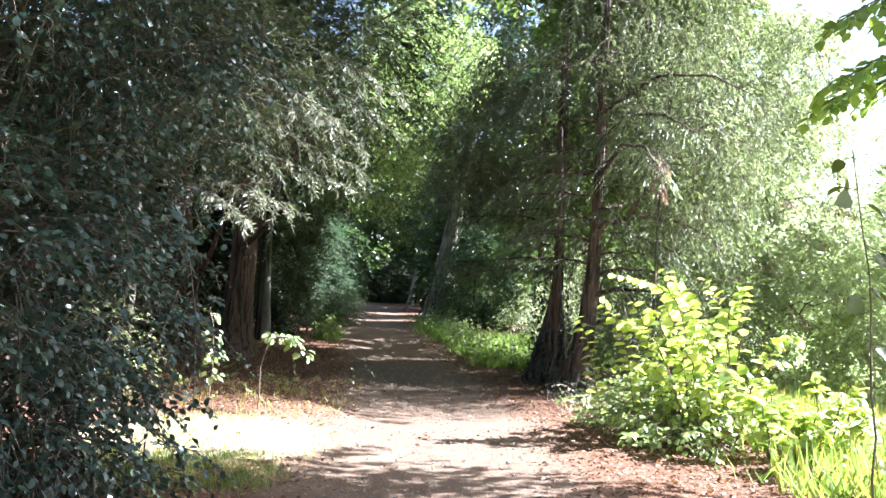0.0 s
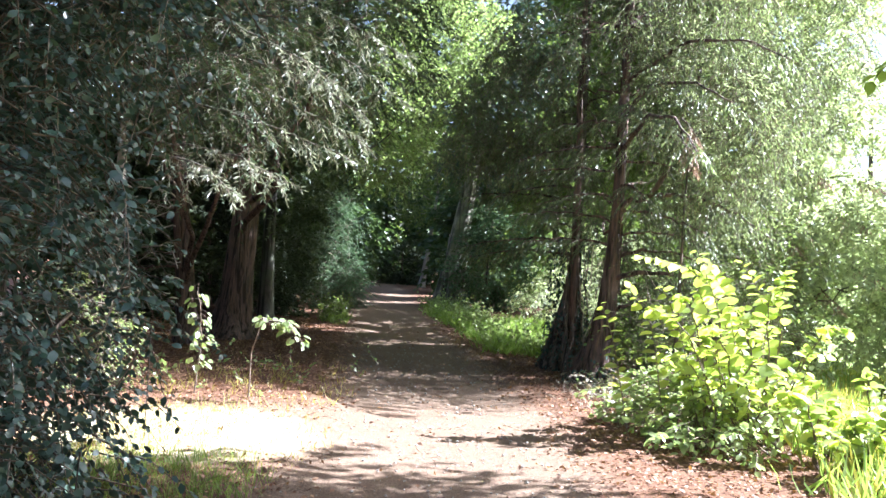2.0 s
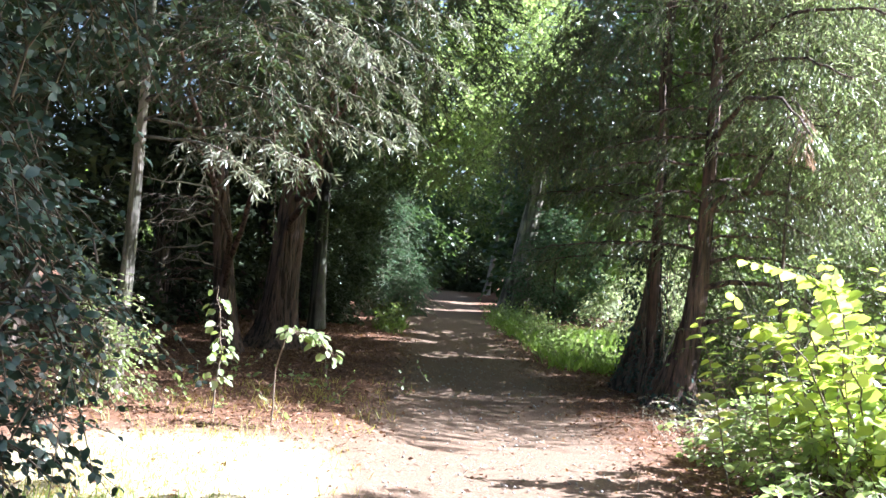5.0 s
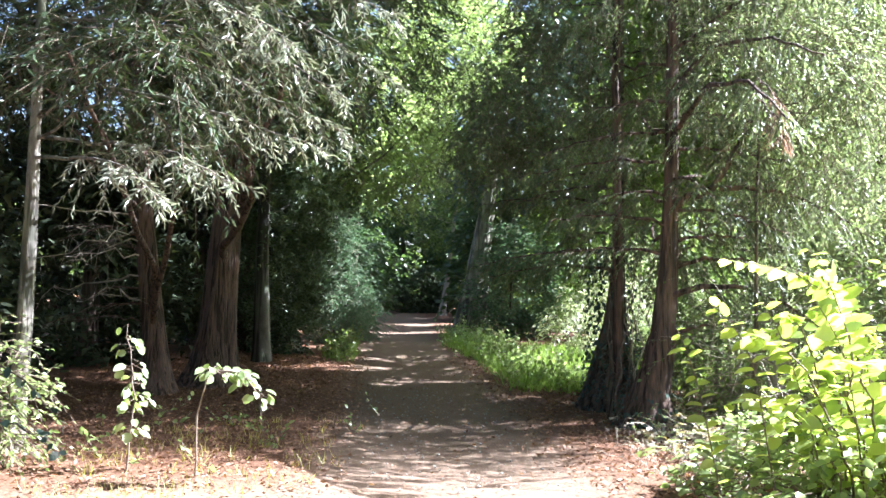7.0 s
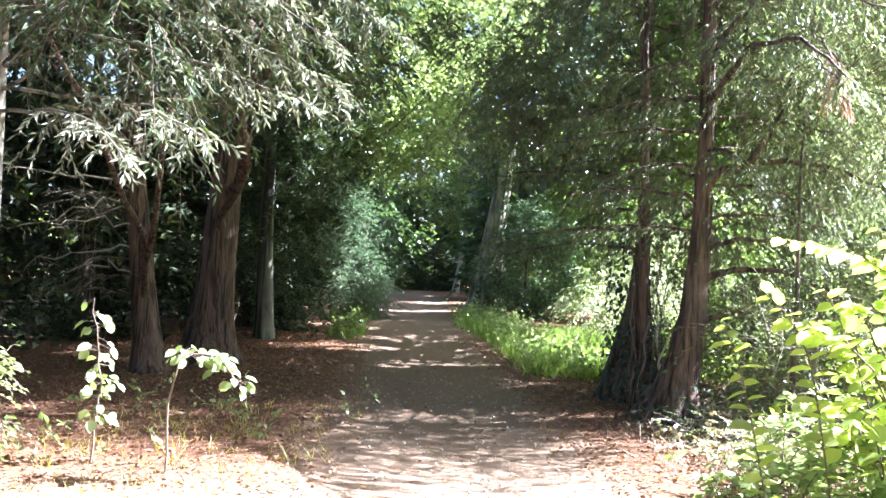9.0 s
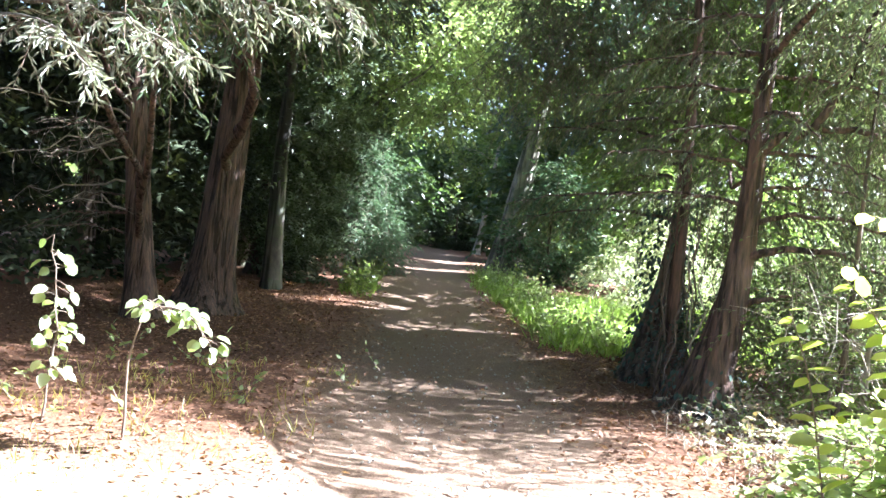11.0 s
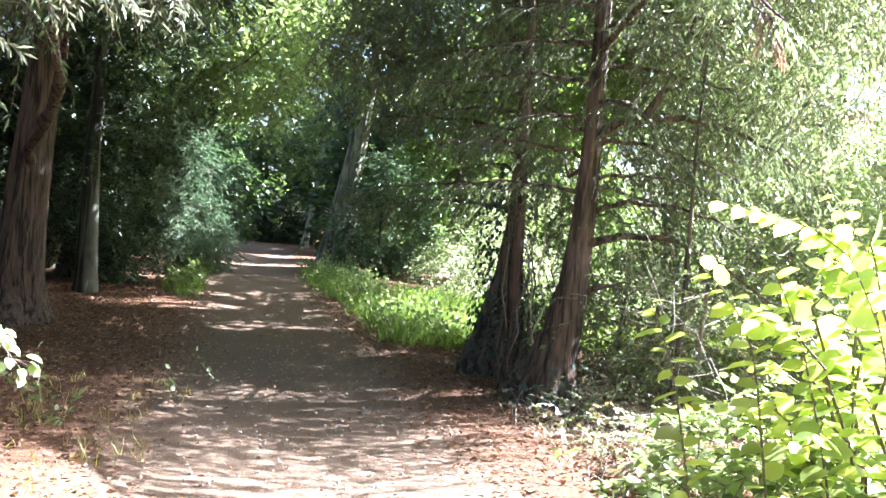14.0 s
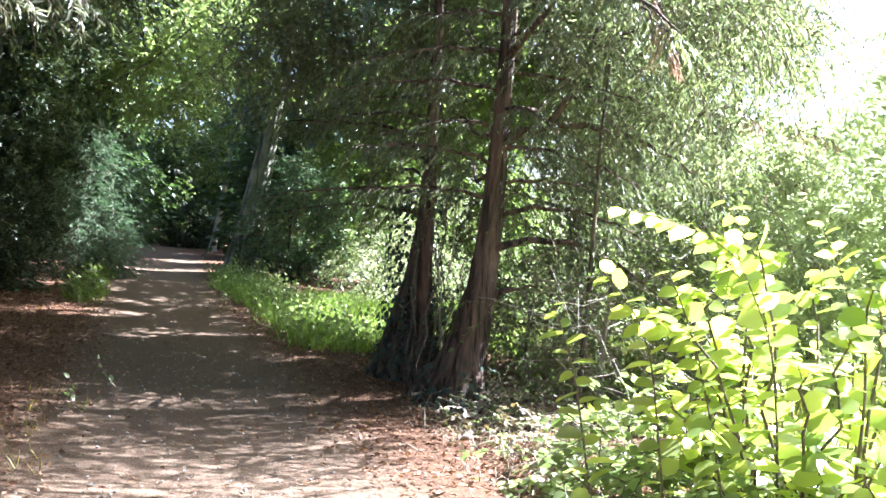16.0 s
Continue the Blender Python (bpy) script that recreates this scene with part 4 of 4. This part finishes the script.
def bough(parent, points, r0, side, leaf, size, mat, per=8, sprays=24, hang=0.5, start=0.3, needles="needles", loose=0.2):
    """A bough through the given points, with drooping side twigs and their sprays."""
    pts = np.asarray(points, float)
    n = 15
    line = np.stack([np.interp(np.linspace(0, 1, n), np.linspace(0, 1, len(pts)), pts[:, q]) for q in range(3)], 1)
    line[1:-1] = 0.25 * line[:-2] + 0.5 * line[1:-1] + 0.25 * line[2:]
    line[1:-1] += rng.normal(size=(n - 2, 3)) * 0.012
    limb = mesh_part("bough", tube(line, np.linspace(r0, 0.2 * r0, n), 7), parent_bark(parent), parent)
    if not sprays:
        return
    u = np.linspace(start, 1.0, sprays)
    root = np.stack([np.interp(u, np.linspace(0, 1, n), line[:, q]) for q in range(3)], 1)
    along = unit(np.gradient(root, axis=0))
    out = unit(np.cross(along, (0, 0, 1.0))) * np.where(np.arange(sprays) % 2, 1, -1)[:, None]
    ln = (side * (1.15 - 0.75 * (u - start) / (1 - start)) * (0.7 + 0.6 * rng.random(sprays)))[:, None]
    tip = root + ln * unit(0.8 * along + out + rng.normal(size=(sprays, 3)) * (0.1 + 0.75 * loose))
    tip[:, 2] -= hang * ln[:, 0]
    mid = 0.5 * (root + tip)
    mid[:, 2] += 0.1 * ln[:, 0]
    tagged(mesh_part("twig_work", thin_tubes(root, mid, tip, np.full(sprays, 0.006), np.full(sprays, 0.002)), TWIG, limb), kind="stuff")
    k = sprays * per
    w = np.tile(np.linspace(0.15, 1, per), sprays)[:, None]
    a, b, c = (np.repeat(q, per, 0) for q in (root, mid, tip))
    at = (1 - w) ** 2 * a + 2 * w * (1 - w) * (2 * b - 0.5 * (a + c)) + w ** 2 * c
    d = unit(c - a)
    s2 = unit(np.cross(d, (0, 0, 1.0))) * np.where(np.arange(k) % 2, 1, -1)[:, None]
    way = d * 0.9 + s2 * 0.7 + rng.normal(size=(k, 3)) * loose
    way[:, 2] -= 0.6 * hang
    tagged(mesh_part(needles, lay(leaf, at, way, np.array([0, 0, 1.0]) + rng.normal(size=(k, 3)) * (0.1 + loose), size * (0.7 + 0.6 * rng.random(k))), mat, limb), kind="stuff")


def parent_bark(parent):
    return next(c for c in parent.children if c.name.startswith("trunk")).data.materials[0]


# silvery fir boughs that hang over the clearing
for pts in ([(-3.98, 11.7, 3.5), (-2.9, 11.4, 3.25), (-2.0, 11.15, 3.0), (-1.22, 11.0, 2.72)],
            [(-3.98, 11.7, 2.9), (-2.9, 11.2, 2.75), (-2.3, 10.8, 2.6), (-1.78, 10.5, 2.34)],
            [(-3.98, 11.7, 2.7), (-3.2, 11.0, 2.6), (-2.7, 10.6, 2.5), (-2.29, 10.3, 2.2)],
            [(-3.98, 11.7, 3.9), (-2.6, 11.9, 3.7), (-1.7, 12.0, 3.3), (-1.1, 12.0, 3.0)],
            [(-3.98, 11.7, 4.3), (-2.8, 11.0, 4.2), (-1.9, 10.6, 3.8), (-1.3, 10.3, 3.4)],
            [(-3.98, 11.7, 4.6), (-2.6, 12.4, 4.6), (-1.5, 12.8, 4.2), (-0.7, 13.0, 3.7)],
            [(-3.98, 11.7, 4.0), (-2.7, 11.5, 3.9), (-1.7, 11.3, 3.6), (-1.0, 11.1, 3.15)],
            [(-3.98, 11.7, 4.9), (-2.6, 11.6, 4.8), (-1.5, 11.4, 4.4), (-0.6, 11.3, 3.9)]):
    bough(FIR, pts, 0.019, 0.4, FINGER, 0.08, LEAF_FIR, 17, 26, 0.55, loose=0.5)
# dead twiggy branches low on the slim yew
YEW = bpy.data.objects["yew_tree"]
for i in range(9):
    h, a = rng.uniform(0.9, 2.6), rng.uniform(2.2, 4.6)
    foot = np.array([-4.5 - 0.12 * h, 16.5, h])
    end = foot + np.array([1.3 * math.cos(a), 1.3 * math.sin(a), rng.uniform(-0.5, 0.2)])
    bough(YEW, [foot, 0.5 * (foot + end) + np.array([0, 0, 0.1]), end], 0.016, 0.35, SPRAY, 0.08, LEAF_YEW, 1, 12, 0.3)
# pale dead branches on the same yew
for h, a, ln in ((2.2, 3.6, 1.5), (2.0, 4.1, 1.2), (1.7, 3.3, 1.4), (2.5, 3.9, 1.6), (1.35, 4.4, 1.0), (2.35, 4.6, 1.1)):
    foot = np.array([-4.5 - 0.12 * h, 16.5, h])
    end = foot + np.array([ln * math.cos(a), ln * math.sin(a), rng.uniform(-0.4, 0.2)])
    line = bent(foot, end, 0.05, 9, 0.04)
    mesh_part("dead_branch", tube(line, np.linspace(0.016, 0.005, 9), 6), TWIG_DRY, YEW)
    root = line[rng.integers(2, 9, 16)]
    tip = root + ball(16) * rng.uniform(0.15, 0.45, 16)[:, None]
    tagged(mesh_part("dead_twig_work", thin_tubes(root, 0.5 * (root + tip) + rng.normal(size=(16, 3)) * 0.03, tip, np.full(16, 0.004), np.full(16, 0.0015)), TWIG_DRY, YEW), kind="stuff")
# a leafy branch of the maple that hangs over the path's edge
MAPLE = bpy.data.objects["maple_tree"]
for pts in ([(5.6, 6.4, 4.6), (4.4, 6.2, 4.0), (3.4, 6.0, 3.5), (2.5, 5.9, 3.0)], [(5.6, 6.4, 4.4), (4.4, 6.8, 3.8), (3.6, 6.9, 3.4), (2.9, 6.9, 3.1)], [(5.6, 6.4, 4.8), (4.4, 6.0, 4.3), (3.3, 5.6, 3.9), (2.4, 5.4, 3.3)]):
    bough(MAPLE, pts, 0.02, 0.45, BLADE, 0.11, LEAF_MAPLE_LIGHTENED, 6, 30, 0.4, needles="foliage")
# withered sprays on the sunlit cypress
PALE = next(o for o in scene.objects if o.name.startswith("cypress_tree") and o.location.x > 6 and o.location.y < 17.5 and o.location.x < 7)
for end in ((5.9, 15.5, 3.3), (6.3, 15.6, 1.3), (7.1, 15.7, 3.2), (7.2, 15.8, 1.7), (5.5, 15.6, 2.2), (6.6, 15.5, 2.6)):
    bough(PALE, [(6.2, 17.2, end[2] + 0.3), (0.5 * (6.2 + end[0]), 16.5, end[2] + 0.35), end], 0.016, 0.22, NARROW, 0.085, LEAF_BROWN, 12, 14, 0.8, 0.6, needles="withered_needles")
# the crooked limbs of the front cypress
for pts, r in (([(2.34, 14.1, 1.52), (2.55, 13.95, 1.63), (2.8, 13.9, 1.7), (3.3, 13.9, 1.62), (3.8, 13.9, 1.36), (4.3, 13.8, 1.0)], 0.045),
               ([(2.38, 14.1, 2.56), (2.5, 13.95, 2.65), (2.88, 13.9, 2.8), (3.17, 13.9, 3.56), (3.3, 13.9, 4.1), (3.5, 13.9, 4.9)], 0.06),
               ([(2.88, 13.9, 2.78), (3.3, 13.8, 2.78), (3.9, 13.7, 2.6), (4.5, 13.6, 2.2)], 0.035),
               ([(2.3, 14.1, 1.12), (2.5, 13.95, 1.15), (2.75, 13.85, 1.22)], 0.045),
               ([(2.34, 14.1, 1.85), (2.8, 14.0, 2.0), (3.3, 13.9, 1.95), (3.9, 13.8, 1.7)], 0.03),
               ([(2.4, 14.1, 3.4), (2.5, 12.9, 3.75), (2.6, 11.8, 3.5), (2.66, 11.0, 3.0)], 0.035),
               ([(2.4, 14.1, 3.9), (2.5, 13.2, 4.2), (2.9, 12.4, 4.1), (3.2, 11.6, 3.7)], 0.035),
               ([(2.4, 14.1, 4.4), (3.0, 13.2, 4.8), (3.6, 12.5, 4.7), (4.0, 11.9, 4.3)], 0.03)):
    # boughs that reach forward take the sprays lightened for sun
    bough(CYPRESS, pts, r, 0.5, SPRIG, 0.056, LEAF_CYPRESS if pts[-1][1] > 13 else LEAF_CYPRESS_LIGHTENED, 30, 0 if len(pts) == 3 else 30, 0.9)
# flat dark tiers of boughs on both sides of the trunks
for k in range(12):
    h = 2.0 + 0.18 * k
    a = (2.9, 0.2, 3.5, 5.6, 2.4, 5.0)[k % 6] + rng.uniform(-0.35, 0.35)
    reach = rng.uniform(1.1, 1.9)
    foot = np.array([2.37, 14.1, h])
    tip = foot + np.array([reach * math.cos(a), 0.8 * reach * math.sin(a), rng.uniform(-0.35, 0.05)])
    bough(CYPRESS, [foot, foot + 0.35 * (tip - foot) + np.array([0, 0, 0.1]), foot + 0.7 * (tip - foot) + np.array([0, 0, 0.08]), tip], 0.022, 0.42, SPRIG, 0.052, LEAF_CYPRESS, 24, 24, 0.7, 0.15)
for end in ((2.62, 11.0, 2.82), (2.75, 11.4, 3.1)):
    bough(CYPRESS, [(end[0] - 0.1, end[1] + 0.3, end[2] + 0.4), (end[0], end[1] + 0.1, end[2] + 0.2), end], 0.008, 0.14, NARROW, 0.07, LEAF_BROWN, 12, 12, 0.9, needles="withered_needles")
for k in range(9):
    h = 1.9 + 0.22 * k
    a = (3.0, 3.6, 2.5, 4.4)[k % 4] + rng.uniform(-0.3, 0.3)
    reach = rng.uniform(1.0, 1.9)
    foot = np.array([2.03, 15.9, h])
    tip = foot + np.array([reach * math.cos(a), 0.8 * reach * math.sin(a), rng.uniform(-0.35, 0.05)])
    bough(IVIED, [foot, foot + 0.35 * (tip - foot) + np.array([0, 0, 0.1]), foot + 0.7 * (tip - foot) + np.array([0, 0, 0.08]), tip], 0.024, 0.45, SPRIG, 0.054, LEAF_CYPRESS, 24, 24, 0.7, 0.15)
# a thin red stem that climbs in front of the ivy
mesh_part("stem", tube(bent((1.98, 15.2, -0.03), (1.86, 15.2, 6.0), 0.0, 12, 0.02), np.linspace(0.075, 0.04, 12), 10, 0.15), BARK_RED, IVIED, "thin red-brown stem")
for x, y, h in ((1.9, 14.2, 1.35), (2.0, 14.45, 1.75), (2.26, 13.95, 1.0), (1.84, 14.6, 1.1), (2.34, 14.2, 0.9)):
    z0 = float(ground_height(x, y)) - 0.05
    end = np.array([2.1 + 0.14 * h, 14.1, h])
    mesh_part("root", tube(bent((x, y, z0), end, -0.07, 9, 0.012), np.linspace(0.12, 0.06, 9), 10, 0.2, seed=x), BARK_RED, CYPRESS)
for k in range(9):
    x, y = rng.uniform(1.85, 2.3), rng.uniform(14.5, 15.4)
    z0 = float(ground_height(x, y))
    mesh_part("vine", tube(bent((x, y, z0), (x + rng.uniform(-0.15, 0.15), y + 0.1, rng.uniform(1.0, 2.4)), 0.0, 8, 0.04), np.linspace(0.014, 0.006, 8), 5), TWIG_DRY if k % 3 == 0 else TWIG, IVIED)


def ivy_on(parent, foot, height, r, n):
    """Ivy leaves laid against a trunk."""
    h = height * rng.random(n) ** 1.4
    a = rng.uniform(0, 6.283, n)
    rr = r * (1 + 0.5 * np.exp(-h / 0.3)) + rng.uniform(0.0, 0.09, n)
    out = np.stack([np.cos(a), np.sin(a), np.zeros(n)], 1)
    at = np.array(foot) + out * rr[:, None] + np.array([0, 0, 1.0]) * h[:, None]
    way = np.array([0, 0, -1.0]) + out * 0.5 + rng.normal(size=(n, 3)) * 0.4
    tagged(mesh_part("ivy", lay(BLADE, at, way, out + rng.normal(size=(n, 3)) * 0.35 + np.array([0, 0, 0.3]), 0.06 * (0.6 + 0.8 * rng.random(n))), LEAF_DARK, parent, "dark clinging ivy"), kind="stuff")


ivy_on(IVIED, (1.93, 15.9, float(ground_height(1.93, 15.9))), 2.2, 0.26, 1100)
c = blob((2.15, 15.3, 0.5), (0.28, 0.55, 0.5), 60, 0.3)
t_ivy, l_ivy = leafy_twigs(c, 5, 0.2, 6, SMALL, 0.05, 0.6)
tagged(mesh_part("ivy_vine", t_ivy, TWIG, IVIED), kind="stuff")
tagged(mesh_part("ivy_tangle", l_ivy, LEAF_DARK, IVIED), kind="stuff")
for x, y, h in ((2.0, 14.9, 0.75), (2.2, 15.1, 0.5), (2.35, 14.75, 0.9)):
    z0 = float(ground_height(x, y))
    bough(IVIED, [(x - 0.25, y - 0.2, z0), (x - 0.15, y - 0.15, z0 + 0.8 * h), (x + 0.05, y, z0 + h), (x + 0.2, y, z0 + 0.6 * h)], 0.012, 0.1, SMALL, 0.04, LEAF_DARK, 2, 8, 0.6, needles="ivy_leaves")
ivy_on(CYPRESS, (2.12, 14.1, float(ground_height(2.12, 14.1))), 0.5, 0.24, 160)

# ---- grass, litter and undergrowth ----
verge = scatter(9000, -2, 4, 17.5, 32, lambda x, y: np.clip(1.1 - np.abs(path_side(x, y)[0] - path_side(x, y)[1] - 1.0) / 0.8, 0, 1))
tufts("grass_verge", "lush bright green grass verge beside the path", verge, 5, 0.3, GRASS)
rough = scatter(4500, 1.4, 5.5, 18.5, 27, lambda x, y: np.clip((path_side(x, y)[0] - path_side(x, y)[1] - 1.2) / 0.5, 0, 1))
tufts("rough_grass", "rough tall grass growing behind the verge", rough, 4, 0.28, GRASS)
left_verge = scatter(1500, -5, -2.5, 22, 31, lambda x, y: np.clip(1 - np.abs(-path_side(x, y)[0] - path_side(x, y)[1] - 0.25) / 0.4, 0, 1))
tufts("grass_verge", "green grass tufts along the shaded edge of the path", left_verge, 5, 0.25, GRASS)
dry = scatter(7500, -4, -0.6, 5.5, 11, lambda x, y: np.clip(1.1 - np.hypot((x + 2.3) / 1.3, (y - 8.4) / 2), 0, 1))
tufts("dry_grass_patch", "short sunburnt yellow grass at the path edge", dry, 5, 0.08, GRASS_DRY)
near_green = scatter(1500, -3.4, -1.1, 5.8, 8.0, lambda x, y: np.clip(1.2 - np.hypot((x + 2.1) / 1.0, (y - 7.0) / 0.9), 0, 1))
tufts("grass_patch", "short green grass at the shaded edge of the clearing", near_green, 5, 0.12, GRASS)
field = scatter(7500, 2.9, 12, 3, 21, lambda x, y: np.clip((x - np.where(y > 12, 4.0, np.where(y > 8, 3.2, 2.9))) / 1.0, 0, 1))
tufts("field_grass", "tall pale sunlit grass and weeds in the open field", field, 4, 0.4, GRASS_DRY)
fgreen = scatter(6000, 2.7, 10, 3, 21, lambda x, y: np.clip((x - np.where(y > 12, 3.8, np.where(y > 8, 3.0, 2.6))) / 0.8, 0, 1))
tufts("field_grass", "green weeds among the tall field grass", fgreen, 4, 0.42, GRASS)


def litter(n, x0, x1, y0, y1, keep, size):
    p = scatter(n, x0, x1, y0, y1, keep)
    k = len(p)
    p[:, 2] += 0.012
    way = np.concatenate([rng.normal(size=(k, 2)), rng.normal(size=(k, 1)) * 0.25], 1)
    nor = np.array([0, 0, 1.0]) + rng.normal(size=(k, 3)) * 0.4
    ob = mesh_part("fallen_leaves", lay(SMALL, p, way, nor, size * (0.6 + 0.8 * rng.random(k))), LEAF_LITTER)
    tagged(ob, "curled dry red-brown fallen leaves strewn over the ground", "leaf litter", kind="stuff")


litter(105000, -7, 3.5, 5, 24, lambda x, y: 0.05 + 0.95 * np.clip((np.abs(path_side(x, y)[0]) - 0.75) / 0.9, 0, 1) * np.clip(1.35 - np.abs(path_side(x, y)[0]) / 5, 0, 1) * np.clip(np.hypot((x + 2.0) / 2.0, (y - 8.9) / 1.8) ** 2, 0.08, 1), 0.043)


PEBBLE = (np.array([(0.5, 0, 0), (0.1, 0.45, 0.05), (-0.5, 0.1, 0), (-0.1, -0.4, 0), (0, 0, 0.35), (0, 0, -0.3)]),
          np.array([(0, 1, 4), (1, 2, 4), (2, 3, 4), (3, 0, 4), (1, 0, 5), (2, 1, 5), (3, 2, 5), (0, 3, 5)]))
STONE = bark_material("small_stones", (0.16, 0.14, 0.12), (0.45, 0.42, 0.38), stretch=1.0, scale=30, relief=0.004)


def pebbles(n):
    p = scatter(n, -2.2, 1.8, 5, 18, lambda x, y: np.clip(1.2 - np.abs(path_side(x, y)[0]) / 1.4, 0, 1))
    k = len(p)
    p[:, 2] -= 0.012
    way = np.concatenate([rng.normal(size=(k, 2)), np.zeros((k, 1))], 1)
    ob = mesh_part("gravel", lay(PEBBLE, p, way, np.array([0, 0, 1.0]) + rng.normal(size=(k, 3)) * 0.2, 0.012 + 0.03 * rng.random(k) ** 3), STONE, smooth=False)
    tagged(ob, "small pale stones trodden into the path", "gravel", kind="stuff")


pebbles(3500)


def undergrowth():
    """Low ivy, dead twigs and pale dry leaves at the feet of the cypresses."""
    c = blob((2.45, 12.7, 0.05), (0.75, 2.2, 0.12), 130, 0.2)
    c[:, 2] = ground_height(c[:, 0], c[:, 1]) + 0.05
    top = thing("ivy_patch", (2.35, 12.9, float(ground_height(2.35, 12.9))), "low ivy and dry twigs round the feet of the cypresses", "undergrowth")
    tw, lf = leafy_twigs(c[::2], 5, 0.2, 7, BLADE, 0.036, 0.2)
    tagged(mesh_part("twig_work", tw, TWIG_DRY, top), kind="stuff")
    tagged(mesh_part("foliage", lf, LEAF_LIME, top), kind="stuff")
    tw, lf = leafy_twigs(c[1::2], 7, 0.26, 7, BLADE, 0.042, 0.25)
    tagged(mesh_part("dry_twig_work", tw, TWIG_DRY, top), kind="stuff")
    tagged(mesh_part("dead_foliage", lf, LEAF_DEAD, top, "pale withered leaves"), kind="stuff")
    n = 520
    s0 = np.stack([rng.normal(2.35, 0.45, n), rng.normal(12.8, 1.3, n), np.zeros(n)], 1)
    s0[:, 2] = ground_height(s0[:, 0], s0[:, 1]) + 0.01
    d = ball(n) * np.array([1, 1, 0.6])
    e = s0 + d * rng.uniform(0.06, 0.3, n)[:, None]
    e[:, 2] = np.maximum(e[:, 2], s0[:, 2]) + 0.02
    m = 0.5 * (s0 + e) + np.array([0, 0, 0.05])
    ob = mesh_part("dead_twigs", thin_tubes(s0, m, e, np.full(n, 0.0035), np.full(n, 0.0015)), TWIG_DRY)
    tagged(ob, "tangle of pale dead twigs on the ground", "twigs", kind="stuff")


undergrowth()


def weeds(centres, label, mat, size):
    top = thing("weed_patch", tuple(centres.mean(0)), label, "weeds")
    tw, lf = leafy_twigs(centres + np.array([0, 0, 0.12]), 3, 0.22, 6, BLADE, size, -0.5)
    tagged(mesh_part("twig_work", tw, TWIG, top), kind="stuff")
    tagged(mesh_part("foliage", lf, mat, top), kind="stuff")


weeds(verge[rng.choice(len(verge), 240, replace=False)], "leafy nettles and weeds standing in the grass verge", LEAF_LIME, 0.075)
weeds(left_verge[rng.choice(len(left_verge), 60, replace=False)], "leafy weeds at the shaded edge of the path", LEAF_BROAD, 0.085)
clearing = scatter(420, -4.4, -1.0, 9.8, 15.0, lambda x, y: np.clip(1.2 - np.hypot((x + 2.4) / 1.4, (y - 12.0) / 2.4), 0, 1))
tufts("grass_tufts", "sparse dry grass tufts among the fallen leaves", clearing, 5, 0.13, GRASS_DRY)
weeds(clearing[rng.choice(len(clearing), 14, replace=False)] - np.array([0, 0, 0.1]), "small green seedlings among the fallen leaves", LEAF_LIME, 0.06)
weeds(fgreen[rng.choice(len(fgreen), 330, replace=False)], "leafy weeds at the edge of the field, paled for sun glare", LEAF_PALED_FOR_SUN, 0.12)
# ---- unseen trees added behind the start of the walk to cut the sky light ----
for at, r, h in (((-5.0, -2.5), 2.6, 9), ((-1.5, -9.0), 3.0, 10), ((3.2, -9.5), 3.0, 9), ((-6.5, -8.5), 3.0, 10)):
    shade_tree(at, r, h, LEAF_BROAD, "unseen tree added behind the path to cut sky light", SMALL, 0.5, 90, low=1.2, group="wood behind the start")
# ---- the woods all round, far off ----
for a in np.arange(0, 360, 9):
    r = 62 + 6 * math.sin(a * 0.21)
    x, y = r * math.sin(radians(a)), 15 + r * math.cos(radians(a))
    shade_tree((x, y), 4.6, 11 if x < 15 else 6.5, LEAF_BROAD, "distant leafy tree of the surrounding wood", SMALL, 1.15, 48, low=0.2, group="distant woods")
